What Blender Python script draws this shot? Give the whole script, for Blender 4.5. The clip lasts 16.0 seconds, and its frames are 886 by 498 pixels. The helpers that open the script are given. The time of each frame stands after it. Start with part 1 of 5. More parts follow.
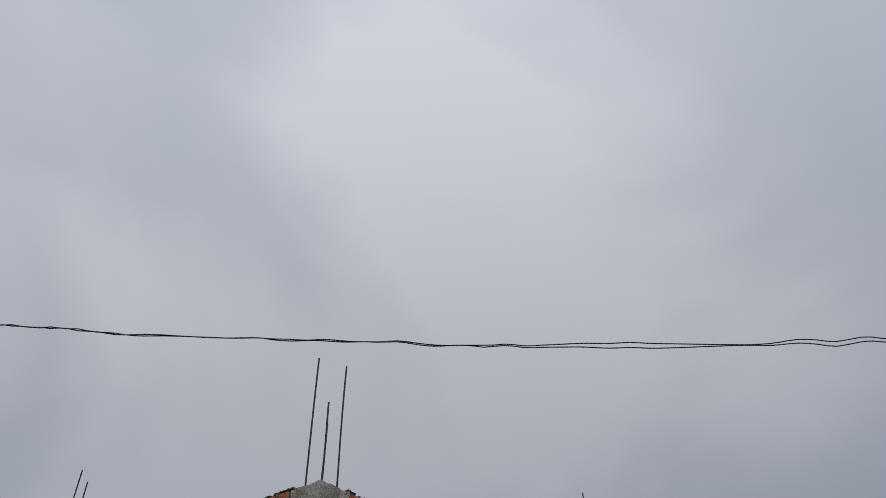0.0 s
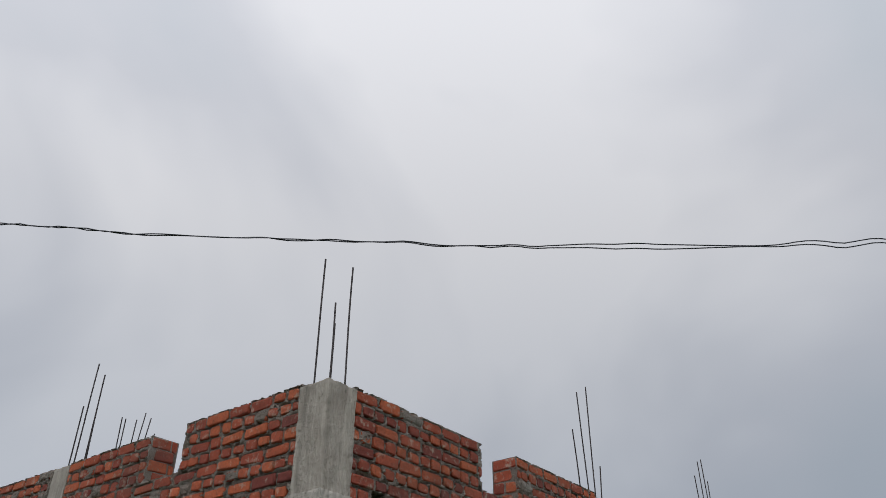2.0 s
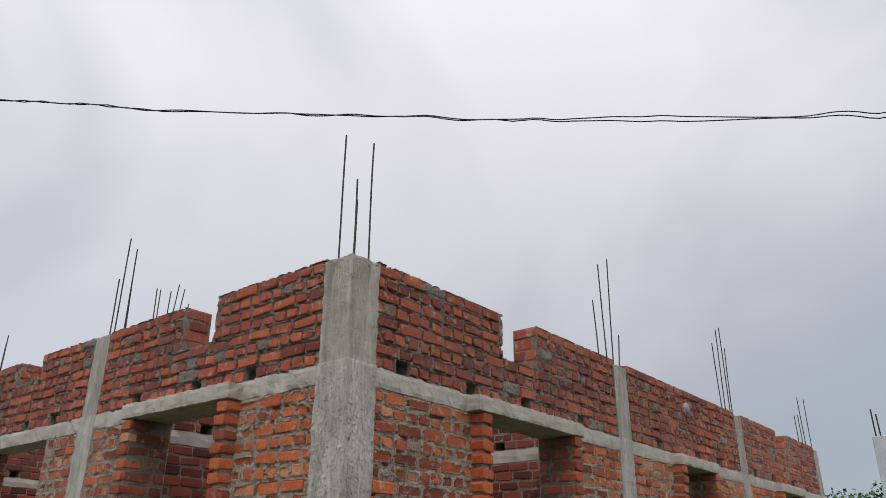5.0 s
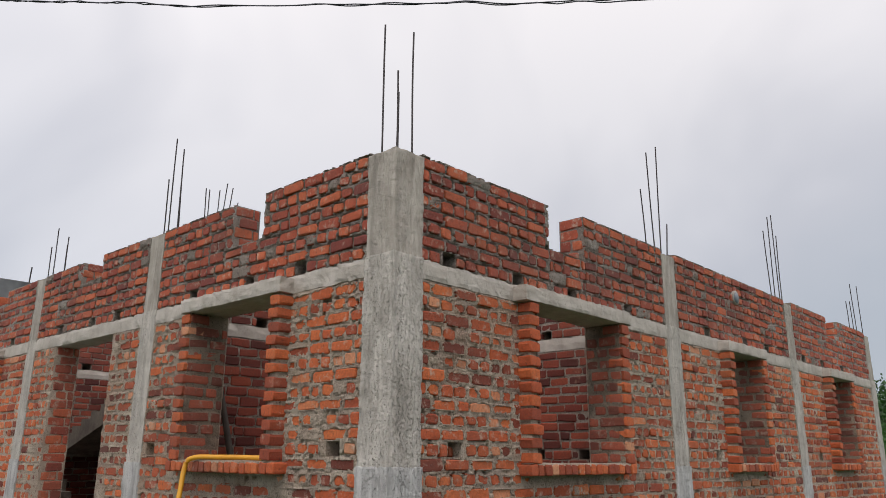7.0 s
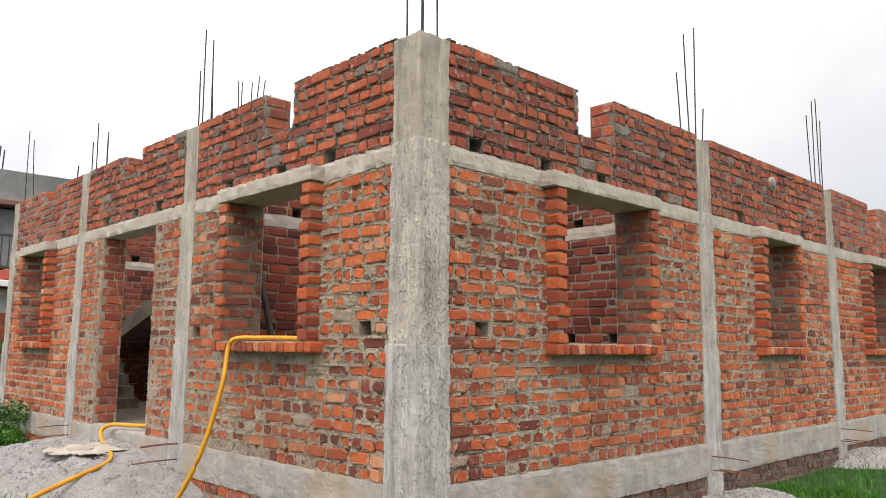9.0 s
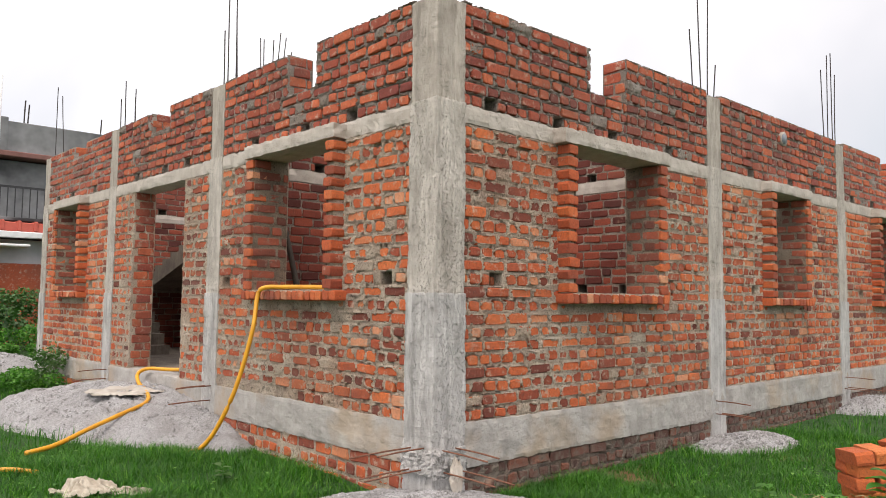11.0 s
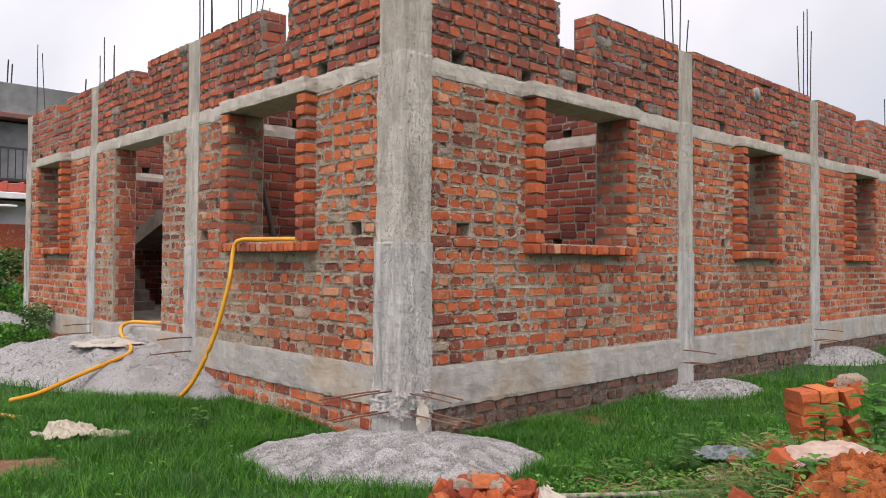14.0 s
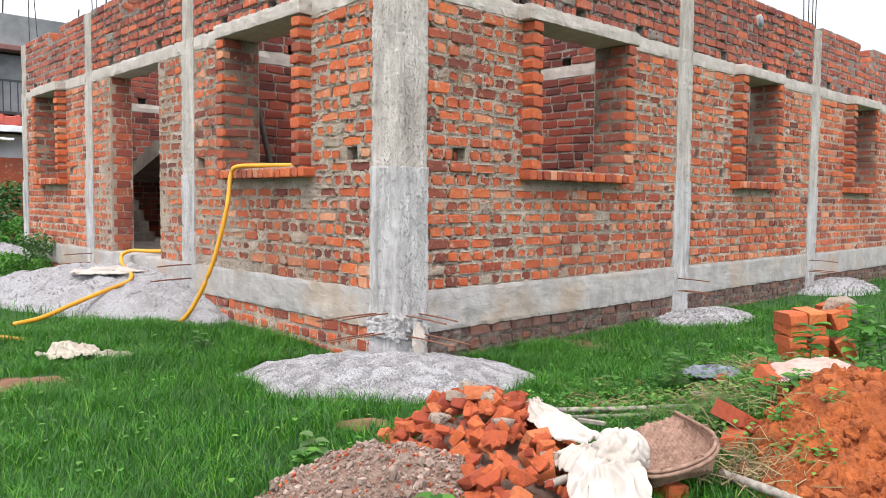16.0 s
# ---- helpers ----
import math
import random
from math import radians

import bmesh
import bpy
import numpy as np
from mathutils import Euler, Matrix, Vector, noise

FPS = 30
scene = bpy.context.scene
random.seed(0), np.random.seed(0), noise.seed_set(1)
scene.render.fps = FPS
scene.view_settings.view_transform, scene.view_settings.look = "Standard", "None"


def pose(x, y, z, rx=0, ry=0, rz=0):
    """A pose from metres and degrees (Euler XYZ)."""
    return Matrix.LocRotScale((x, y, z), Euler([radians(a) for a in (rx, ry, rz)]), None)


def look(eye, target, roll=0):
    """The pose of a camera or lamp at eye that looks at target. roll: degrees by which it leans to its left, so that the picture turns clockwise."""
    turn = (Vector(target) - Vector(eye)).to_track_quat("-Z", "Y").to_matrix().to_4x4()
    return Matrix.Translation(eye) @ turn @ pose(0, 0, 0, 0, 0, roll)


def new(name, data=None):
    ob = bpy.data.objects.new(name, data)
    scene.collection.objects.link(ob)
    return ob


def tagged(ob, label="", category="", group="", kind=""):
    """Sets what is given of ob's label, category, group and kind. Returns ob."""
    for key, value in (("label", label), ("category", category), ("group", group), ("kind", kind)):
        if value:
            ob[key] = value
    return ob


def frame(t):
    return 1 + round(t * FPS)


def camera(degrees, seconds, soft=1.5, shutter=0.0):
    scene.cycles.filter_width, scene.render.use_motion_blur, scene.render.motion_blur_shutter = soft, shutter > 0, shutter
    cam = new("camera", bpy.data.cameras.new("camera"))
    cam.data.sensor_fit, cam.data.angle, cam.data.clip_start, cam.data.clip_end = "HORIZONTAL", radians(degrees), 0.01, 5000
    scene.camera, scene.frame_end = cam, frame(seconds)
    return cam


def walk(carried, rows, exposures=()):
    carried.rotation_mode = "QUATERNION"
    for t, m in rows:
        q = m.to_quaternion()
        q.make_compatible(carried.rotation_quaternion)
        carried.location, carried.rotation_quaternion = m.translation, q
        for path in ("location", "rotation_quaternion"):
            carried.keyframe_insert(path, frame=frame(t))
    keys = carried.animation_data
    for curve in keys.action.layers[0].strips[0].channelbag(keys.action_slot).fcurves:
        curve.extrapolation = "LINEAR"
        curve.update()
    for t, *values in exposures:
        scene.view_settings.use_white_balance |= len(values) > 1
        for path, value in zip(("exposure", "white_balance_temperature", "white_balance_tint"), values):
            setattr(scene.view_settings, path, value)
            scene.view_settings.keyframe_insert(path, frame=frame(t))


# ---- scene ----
cam = camera(60.2, 16.0, soft=0.5)
PATH = [
    (0, (-3.188, -3.327, 1.346), (-1.973, -2.428, 2.655), -0.7),
    (0.5, (-3.175, -3.348, 1.359), (-1.935, -2.413, 2.619), -0.1),
    (1, (-3.183, -3.384, 1.37), (-1.91, -2.414, 2.57), 0.0),
    (1.5, (-3.167, -3.376, 1.411), (-1.864, -2.375, 2.551), -0.0),
    (2, (-3.177, -3.349, 1.422), (-1.843, -2.328, 2.508), -0.0),
    (2.5, (-3.175, -3.355, 1.412), (-1.826, -2.306, 2.451), 0.3),
    (3, (-3.195, -3.365, 1.401), (-1.828, -2.293, 2.393), 0.5),
    (5.3, (-3.186, -3.393, 1.453), (-1.762, -2.204, 2.198), 0.5),
    (5.5, (-3.181, -3.391, 1.448), (-1.754, -2.187, 2.165), 0.4),
    (6, (-3.174, -3.386, 1.45), (-1.75, -2.144, 2.105), 0.5),
    (6.5, (-3.179, -3.379, 1.442), (-1.761, -2.1, 2.036), 0.5),
    (6.7, (-3.18, -3.379, 1.439), (-1.764, -2.088, 2.012), 0.4),
    (7, (-3.169, -3.38, 1.435), (-1.758, -2.064, 1.962), 0.5),
    (7.5, (-3.159, -3.392, 1.427), (-1.755, -2.043, 1.884), 0.5),
    (8, (-3.139, -3.415, 1.408), (-1.745, -2.033, 1.794), 0.5),
    (8.5, (-3.126, -3.435, 1.377), (-1.742, -2.027, 1.695), 0.5),
    (9, (-3.146, -3.486, 1.355), (-1.769, -2.058, 1.614), 0.5),
    (9.5, (-3.205, -3.552, 1.338), (-1.84, -2.105, 1.546), 0.6),
    (12, (-3.383, -3.795, 1.319), (-2.025, -2.332, 1.432), 0.6),
    (12.5, (-3.367, -3.832, 1.31), (-2.003, -2.374, 1.406), 0.5),
    (13, (-3.347, -3.866, 1.295), (-1.979, -2.409, 1.376), 0.5),
    (13.5, (-3.339, -3.906, 1.268), (-1.976, -2.444, 1.325), 0.5),
    (14, (-3.315, -3.94, 1.236), (-1.946, -2.482, 1.274), 0.5),
    (14.5, (-3.313, -3.979, 1.204), (-1.945, -2.52, 1.197), 0.5),
    (15, (-3.305, -4.0, 1.18), (-1.934, -2.545, 1.127), 0.5),
    (15.5, (-3.307, -4.0, 1.159), (-1.938, -2.545, 1.067), 0.5),
    (16, (-3.313, -3.989, 1.143), (-1.947, -2.534, 1.019), 0.6),
]
EXPOSURES = [(0, -1.56, 6200, 9), (0.5, -1.62, 6200, 9), (1, -1.48, 6250, 8), (2, -1.15, 6450, 9), (3, -1.0, 6550, 10), (5.5, -0.8, 6600, 11), (6.5, -0.75, 6700, 12), (7, -0.62, 6750, 12), (8, -0.42, 6850, 12), (9, 0.02, 7300, 12), (12, -0.04, 7100, 14), (13.5, -0.14, 7050, 16), (14, -0.14, 7000, 16), (14.5, 0.02, 6980, 16), (15, 0.2, 6750, 15), (16, 0.44, 6550, 12)]
walk(cam, [(t, look(eye, aim, roll)) for t, eye, aim, roll in PATH], EXPOSURES)
SKY, SUN = 1.6, 2.1
SUN_WAY = (-0.44, -0.25, 0.86)

# ---- light ----
world = bpy.data.worlds.new("overcast_sky")
scene.world = world
world.use_nodes = True


def sky_nodes():
    nt = world.node_tree
    n, l = nt.nodes, nt.links
    bg = n["Background"]
    co = n.new("ShaderNodeTexCoord")
    mp = n.new("ShaderNodeMapping")
    mp.inputs["Scale"].default_value = (1.0, 1.0, 1.15)
    mp.inputs["Rotation"].default_value = (0.3, 0.2, 0.9)
    n1 = n.new("ShaderNodeTexNoise")
    n1.inputs["Scale"].default_value, n1.inputs["Detail"].default_value, n1.inputs["Roughness"].default_value = 1.7, 4.0, 0.46
    n1.inputs["Distortion"].default_value = 0.35
    ramp = n.new("ShaderNodeValToRGB")
    e = ramp.color_ramp.elements
    e[0].position, e[0].color = 0.36, (0.70, 0.73, 0.78, 1)
    e[1].position, e[1].color = 0.62, (0.985, 0.975, 1.0, 1)
    mid = ramp.color_ramp.elements.new(0.48)
    mid.color = (0.785, 0.79, 0.835, 1)
    sky = n.new("ShaderNodeTexSky")
    sky.sky_type, sky.sun_disc = "NISHITA", False
    sky.sun_elevation, sky.sun_rotation = radians(72), radians(225)
    mul = n.new("ShaderNodeMix")
    mul.data_type, mul.blend_type = "RGBA", "ADD"
    mul.inputs[0].default_value = 0.02
    l.new(co.outputs["Generated"], mp.inputs["Vector"])
    l.new(mp.outputs["Vector"], n1.inputs["Vector"])
    l.new(n1.outputs["Fac"], ramp.inputs["Fac"])
    l.new(ramp.outputs["Color"], mul.inputs[6])
    l.new(sky.outputs["Color"], mul.inputs[7])
    low = n.new("ShaderNodeValToRGB")
    low.color_ramp.elements[0].position, low.color_ramp.elements[0].color = 0.08, (0.91, 0.975, 1.05, 1)
    low.color_ramp.elements[1].position, low.color_ramp.elements[1].color = 0.55, (1, 1, 1, 1)
    tint = n.new("ShaderNodeMix")
    tint.data_type, tint.blend_type = "RGBA", "MULTIPLY"
    tint.inputs[0].default_value = 1.0
    l.new(mul.outputs[2], tint.inputs[6])
    l.new(low.outputs["Color"], tint.inputs[7])
    l.new(tint.outputs[2], bg.inputs["Color"])
    dot = n.new("ShaderNodeVectorMath")
    dot.operation = "DOT_PRODUCT"
    dot.inputs[1].default_value = Vector(SUN_WAY).normalized()
    glow = n.new("ShaderNodeMapRange")
    glow.interpolation_type = "SMOOTHSTEP"
    glow.inputs["From Min"].default_value, glow.inputs["From Max"].default_value = -0.5, 1.0
    glow.inputs["To Min"].default_value, glow.inputs["To Max"].default_value = 0.62 * SKY, 1.25 * SKY
    l.new(co.outputs["Generated"], dot.inputs[0])
    l.new(dot.outputs["Value"], glow.inputs["Value"])
    part_z = n.new("ShaderNodeSeparateXYZ")
    l.new(co.outputs["Generated"], part_z.inputs[0])
    rise = n.new("ShaderNodeMapRange")
    rise.inputs["From Min"].default_value, rise.inputs["From Max"].default_value = 0.08, 0.75
    rise.inputs["To Min"].default_value, rise.inputs["To Max"].default_value = 0.95, 1.10
    l.new(part_z.outputs["Z"], rise.inputs["Value"])
    l.new(part_z.outputs["Z"], low.inputs["Fac"])
    both = n.new("ShaderNodeMath")
    both.operation = "MULTIPLY"
    l.new(glow.outputs["Result"], both.inputs[0])
    l.new(rise.outputs["Result"], both.inputs[1])
    l.new(both.outputs[0], bg.inputs["Strength"])


sky_nodes()
lamp = bpy.data.lights.new("sun", "SUN")
lamp.energy, lamp.angle, lamp.color = SUN, radians(22), (1.0, 0.965, 0.915)
sun = new("sun", lamp)
sun.matrix_world = look([30 * v for v in SUN_WAY], (0, 0, 0))


# ---- materials ----
class Nodes:
    """Short hand for building one node material."""

    def __init__(self, name):
        self.m = bpy.data.materials.new(name)
        self.m.use_nodes = True
        self.n, self.l = self.m.node_tree.nodes, self.m.node_tree.links
        self.b = self.n["Principled BSDF"]

    def put(self, sock, v):
        if isinstance(v, (int, float)):
            sock.default_value = v
        elif isinstance(v, tuple):
            sock.default_value = (*v, 1) if len(v) == 3 and len(sock.default_value) == 4 else v
        else:
            self.l.new(v, sock)

    def pos(self, scale=(1, 1, 1), kind="world"):
        if kind == "world":
            g = self.n.new("ShaderNodeNewGeometry").outputs["Position"]
        else:
            g = self.n.new("ShaderNodeTexCoord").outputs["Object"]
        m = self.n.new("ShaderNodeMapping")
        m.inputs["Scale"].default_value = scale
        self.l.new(g, m.inputs["Vector"])
        return m.outputs["Vector"]

    def noise(self, vec, scale, detail=3.0, rough=0.55):
        t = self.n.new("ShaderNodeTexNoise")
        t.inputs["Scale"].default_value, t.inputs["Detail"].default_value, t.inputs["Roughness"].default_value = scale, detail, rough
        self.l.new(vec, t.inputs["Vector"])
        return t.outputs["Fac"]

    def ramp(self, fac, *stops):
        r = self.n.new("ShaderNodeValToRGB")
        els = r.color_ramp.elements
        while len(els) < len(stops):
            els.new(0.5)
        for el, (p, c) in zip(els, stops):
            el.position = p
            el.color = (c, c, c, 1) if isinstance(c, (int, float)) else (*c, 1)
        self.l.new(fac, r.inputs["Fac"])
        return r.outputs["Color"]

    def mix(self, fac, a, b, blend="MIX"):
        x = self.n.new("ShaderNodeMix")
        x.data_type, x.blend_type = "RGBA", blend
        self.put(x.inputs[0], fac)
        self.put(x.inputs[6], a)
        self.put(x.inputs[7], b)
        return x.outputs[2]

    def add(self, a, b, op="ADD"):
        x = self.n.new("ShaderNodeMath")
        x.operation = op
        self.put(x.inputs[0], a)
        self.put(x.inputs[1], b)
        return x.outputs[0]

    def rnd(self, island):
        if island:
            return self.n.new("ShaderNodeNewGeometry").outputs["Random Per Island"]
        return self.n.new("ShaderNodeObjectInfo").outputs["Random"]

    def done(self, color, rough, height=None, strength=0.5, dist=0.01, metal=0.0):
        self.put(self.b.inputs["Base Color"], color)
        self.put(self.b.inputs["Roughness"], rough)
        self.b.inputs["Metallic"].default_value = metal
        if height is not None:
            k = self.n.new("ShaderNodeBump")
            k.inputs["Strength"].default_value, k.inputs["Distance"].default_value = strength, dist
            self.l.new(height, k.inputs["Height"])
            self.l.new(k.outputs["Normal"], self.b.inputs["Normal"])
        return self.m


MORTAR = (0.49, 0.388, 0.30)


def brick_mat(name, island, stops, smear=0.5, coat=MORTAR):
    k = Nodes(name)
    p = k.pos()
    base = k.ramp(k.rnd(island), *stops)
    g = k.noise(p, 55, 3)
    base = k.mix(k.ramp(g, (0.3, 0.0), (0.75, 0.6)), base, k.mix(0.6, base, (0.05, 0.02, 0.015)))
    pit = k.noise(p, 42, 4, 0.75)
    base = k.mix(k.ramp(pit, (0.30, 0.75), (0.42, 0.0)), base, (0.07, 0.025, 0.018))
    big = k.noise(p, 13, 5, 0.72)
    base = k.mix(k.ramp(big, (smear, 0.0), (smear + 0.13, 0.8)), base, coat)
    white = k.noise(p, 3.1, 5, 0.7)
    base = k.mix(k.ramp(white, (0.64, 0.0), (0.76, 0.55)), base, (0.60, 0.36, 0.25))
    old = k.noise(p, 0.9, 5, 0.62)
    base = k.mix(k.ramp(old, (0.5, 0.0), (0.66, 0.5)), base, (0.11, 0.055, 0.042))
    h = k.add(k.noise(p, 120, 4, 0.7), pit, "ADD")
    return k.done(base, 0.92, h, 0.8, 0.012)


LOW = ((0.0, (0.15, 0.036, 0.024)), (0.12, (0.33, 0.066, 0.03)), (0.45, (0.55, 0.110, 0.034)), (0.90, (0.67, 0.168, 0.050)), (0.985, (0.68, 0.31, 0.17)))
HIGH = ((0.0, (0.20, 0.042, 0.033)), (0.2, (0.35, 0.068, 0.037)), (0.6, (0.47, 0.096, 0.044)), (0.9, (0.56, 0.13, 0.052)))
# inside walls: dark red, deepened further so the colour carries the rooms' shade
INNER_SHADED = ((0.0, (0.08, 0.017, 0.013)), (0.4, (0.20, 0.034, 0.020)), (0.9, (0.34, 0.066, 0.032)))
FRESH = ((0.0, (0.30, 0.045, 0.016)), (0.4, (0.46, 0.085, 0.022)), (0.8, (0.56, 0.125, 0.032)), (0.97, (0.58, 0.17, 0.06)))
brick_low, brick_low_j = brick_mat("brick_orange", False, LOW, 0.55), brick_mat("brick_orange_run", True, LOW, 0.54)
brick_high, brick_high_j = brick_mat("brick_red", False, HIGH, 0.55), brick_mat("brick_red_run", True, HIGH, 0.55)
brick_in_shaded = brick_mat("brick_inner_run", True, INNER_SHADED, 0.66)
brick_foot = brick_mat("brick_footing", False, ((0.0, (0.06, 0.03, 0.024)), (0.5, (0.13, 0.05, 0.036)), (0.9, (0.22, 0.075, 0.045))), 0.46, (0.16, 0.125, 0.10))
brick_fin = brick_mat("brick_jamb", False, LOW[1:], 0.62)
brick_fresh = brick_mat("brick_fresh", False, FRESH, 0.74)
# window reveals: bricks and coat darkened in colour for the shade inside the openings
brick_reveal_shaded = brick_mat("brick_reveal_run", True, ((0.0, (0.14, 0.045, 0.03)), (0.4, (0.27, 0.065, 0.038)), (0.9, (0.40, 0.095, 0.05))), 0.55, (0.34, 0.265, 0.205))
brick_stacked = brick_mat("brick_stacked", False, ((0.0, (0.50, 0.10, 0.028)), (0.5, (0.62, 0.15, 0.04)), (0.95, (0.68, 0.21, 0.06))), 0.72)
brick_rubble = brick_mat("brick_rubble", False, tuple((p, tuple(v * 0.92 for v in c)) for p, c in FRESH), 0.70)
brick_fresh_j = brick_mat("brick_fresh_chips", True, FRESH, 0.6)


def mortar_mat(name, low, mid, high):
    k = Nodes(name)
    p = k.pos()
    c = k.ramp(k.noise(p, 3.5, 5, 0.6), (0.3, low), (0.5, mid), (0.72, high))
    c = k.mix(k.ramp(k.noise(p, 1.1, 4), (0.5, 0.0), (0.68, 0.5)), c, tuple(a * b for a, b in zip(mid, (0.85, 0.62, 0.52))))
    # shade in the pits and highlights on the grains are painted into the colour
    pit = k.noise(p, 30, 6, 0.8)
    c = k.mix(k.ramp(pit, (0.34, 0.95), (0.45, 0.0)), c, tuple(v * 0.17 for v in mid))
    fine = k.noise(p, 85, 4, 0.7)
    c = k.mix(k.ramp(fine, (0.35, 0.8), (0.44, 0.0)), c, tuple(v * 0.22 for v in mid))
    c = k.mix(k.ramp(fine, (0.56, 0.0), (0.68, 0.55)), c, tuple(v * 1.12 for v in high))
    h = k.add(pit, fine)
    return k.done(c, 0.95, h, 1.0, 0.03)


def concrete_mat(name, a, b, streak=0.4, pit=0.5, stain=0.0, upright=True, grain=(100, 100, 55)):
    """Cast concrete: smooth runs beside upright strips of open pits, pale drips and dark streaks."""
    k = Nodes(name)
    p = k.pos()
    c = k.ramp(k.noise(p, 4.0, 6, 0.72), (0.34, a), (0.66, b))
    s = k.noise(k.pos((14, 14, 2.2)), 1.0, 4)
    c = k.mix(k.ramp(s, (0.5, 0.0), (0.62, streak)), c, tuple(min(0.8, v * 1.3) for v in b))
    d = k.noise(k.pos((9, 9, 1.5)), 1.0, 4)
    c = k.mix(k.ramp(d, (0.52, 0.0), (0.66, streak)), c, tuple(v * 0.5 for v in a))
    strip = k.ramp(k.noise(k.pos((13, 13, 0.5) if upright else (3, 3, 9)), 1.0, 3, 0.65), (0.42, 0.22), (0.56, 1.0))
    f = k.noise(k.pos(grain if upright else (80, 80, 120)), 1.0, 4, 0.65)
    hole = k.add(k.ramp(f, (0.37, pit), (0.44, 0.0)), strip, "MULTIPLY")
    # the pits' shade goes into the colour here, besides their relief
    c = k.mix(hole, c, tuple(v * 0.62 for v in a))
    if stain:
        c = k.mix(k.ramp(k.noise(p, 1.7, 4), (0.5, 0.0), (0.66, stain)), c, (0.36, 0.24, 0.13))
    h = k.add(k.add(k.noise(p, 34, 5, 0.75), 0.6, "MULTIPLY"), k.add(k.noise(k.pos((38, 38, 12) if upright else (9, 9, 22)), 1.0, 3), hole, "SUBTRACT"))
    return k.done(c, 0.92, h, 1.0 if upright else 0.6, 0.014)


mortar = mortar_mat("mortar", (0.36, 0.275, 0.222), MORTAR, (0.64, 0.56, 0.46))
mortar_high = mortar_mat("mortar_weathered", (0.20, 0.165, 0.14), (0.30, 0.25, 0.212), (0.46, 0.405, 0.36))
# damp stains, and the whole tone lowered to paint in the reveals' shade
mortar_stained_shaded = mortar_mat("mortar_stained_shaded", (0.11, 0.082, 0.058), (0.26, 0.20, 0.148), (0.43, 0.35, 0.27))
# tight inside joints, browner and darkened to hold the shade of the rooms
mortar_in_shaded = mortar_mat("mortar_inside_shaded", (0.19, 0.15, 0.125), (0.30, 0.245, 0.20), (0.42, 0.36, 0.31))
mortar_foot = mortar_mat("mortar_foot", (0.10, 0.08, 0.065), (0.19, 0.15, 0.12), (0.33, 0.27, 0.22))
concrete = concrete_mat("concrete_rough", (0.33, 0.295, 0.255), (0.53, 0.485, 0.435), 0.35, 0.95, 0.0, True, (115, 115, 80))
concrete_new = concrete_mat("concrete_fresh", (0.31, 0.295, 0.28), (0.49, 0.475, 0.46), 0.5, 0.7, 0.0, True, (110, 110, 95))
concrete_old = concrete_mat("concrete_smooth", (0.30, 0.26, 0.22), (0.43, 0.385, 0.335), 0.5, 0.4)
concrete_band = concrete_mat("concrete_band", (0.35, 0.305, 0.26), (0.51, 0.46, 0.41), 0.08, 0.6, 0.0, False)
plinth_mat = concrete_mat("plinth_render", (0.27, 0.252, 0.232), (0.425, 0.402, 0.378), 0.1, 0.5, 0.45, False)
# floor and stairs inside: concrete darkened so its colour holds the hall's shade
shaded_concrete = concrete_mat("concrete_hall_shaded", (0.10, 0.08, 0.065), (0.20, 0.17, 0.14), 0.25, 0.5)


def plain_mat(name, a, b, scale=20, rough=0.8, strength=0.3, metal=0.0, dist=0.004, squash=(1, 1, 1), island=False):
    k = Nodes(name)
    p = k.pos(squash)
    c = k.ramp(k.noise(p, scale, 4, 0.6), (0.3, a), (0.7, b))
    c = k.mix(k.ramp(k.noise(p, scale * 0.17, 3), (0.35, 0.0), (0.75, 0.35)), c, tuple(v * 0.5 for v in a))
    if island:
        c = k.mix(k.ramp(k.rnd(True), (0.0, 0.0), (1.0, 0.7)), c, tuple(v * 0.55 for v in a))
    return k.done(c, rough, k.noise(p, scale * 3, 4, 0.7), strength, dist, metal)


steel = plain_mat("rebar_steel", (0.035, 0.032, 0.035), (0.07, 0.055, 0.05), 60, 0.6, 0.4, 0.5)
rust = plain_mat("rusty_rebar", (0.13, 0.045, 0.025), (0.24, 0.11, 0.07), 60, 0.85, 0.6)


def grass_mat(name, stops, rough=0.55, trans=0.35):
    k = Nodes(name)
    p = k.pos()
    c = k.ramp(k.rnd(True), *stops)
    c = k.mix(k.ramp(k.noise(p, 0.9, 3), (0.4, 0.0), (0.7, 0.5)), c, (0.05, 0.18, 0.010))
    c = k.mix(k.ramp(k.noise(p, 1.7, 4, 0.65), (0.46, 0.0), (0.66, 0.6)), c, (0.009, 0.055, 0.005))
    k.done(c, rough)
    glow = k.n.new("ShaderNodeBsdfTranslucent")
    k.put(glow.inputs["Color"], k.mix(0.5, c, (0.05, 0.34, 0.012)))
    both = k.n.new("ShaderNodeMixShader")
    both.inputs[0].default_value = trans
    k.l.new(k.b.outputs[0], both.inputs[1])
    k.l.new(glow.outputs[0], both.inputs[2])
    k.l.new(both.outputs[0], k.n["Material Output"].inputs["Surface"])
    return k.m


grass_blade = grass_mat("grass_blades", ((0.0, (0.004, 0.022, 0.002)), (0.35, (0.012, 0.085, 0.003)), (0.75, (0.05, 0.22, 0.008)), (0.97, (0.15, 0.33, 0.03))))
leaf_mat = grass_mat("weed_leaves", ((0.0, (0.03, 0.11, 0.012)), (0.5, (0.08, 0.25, 0.028)), (1.0, (0.19, 0.40, 0.06))))
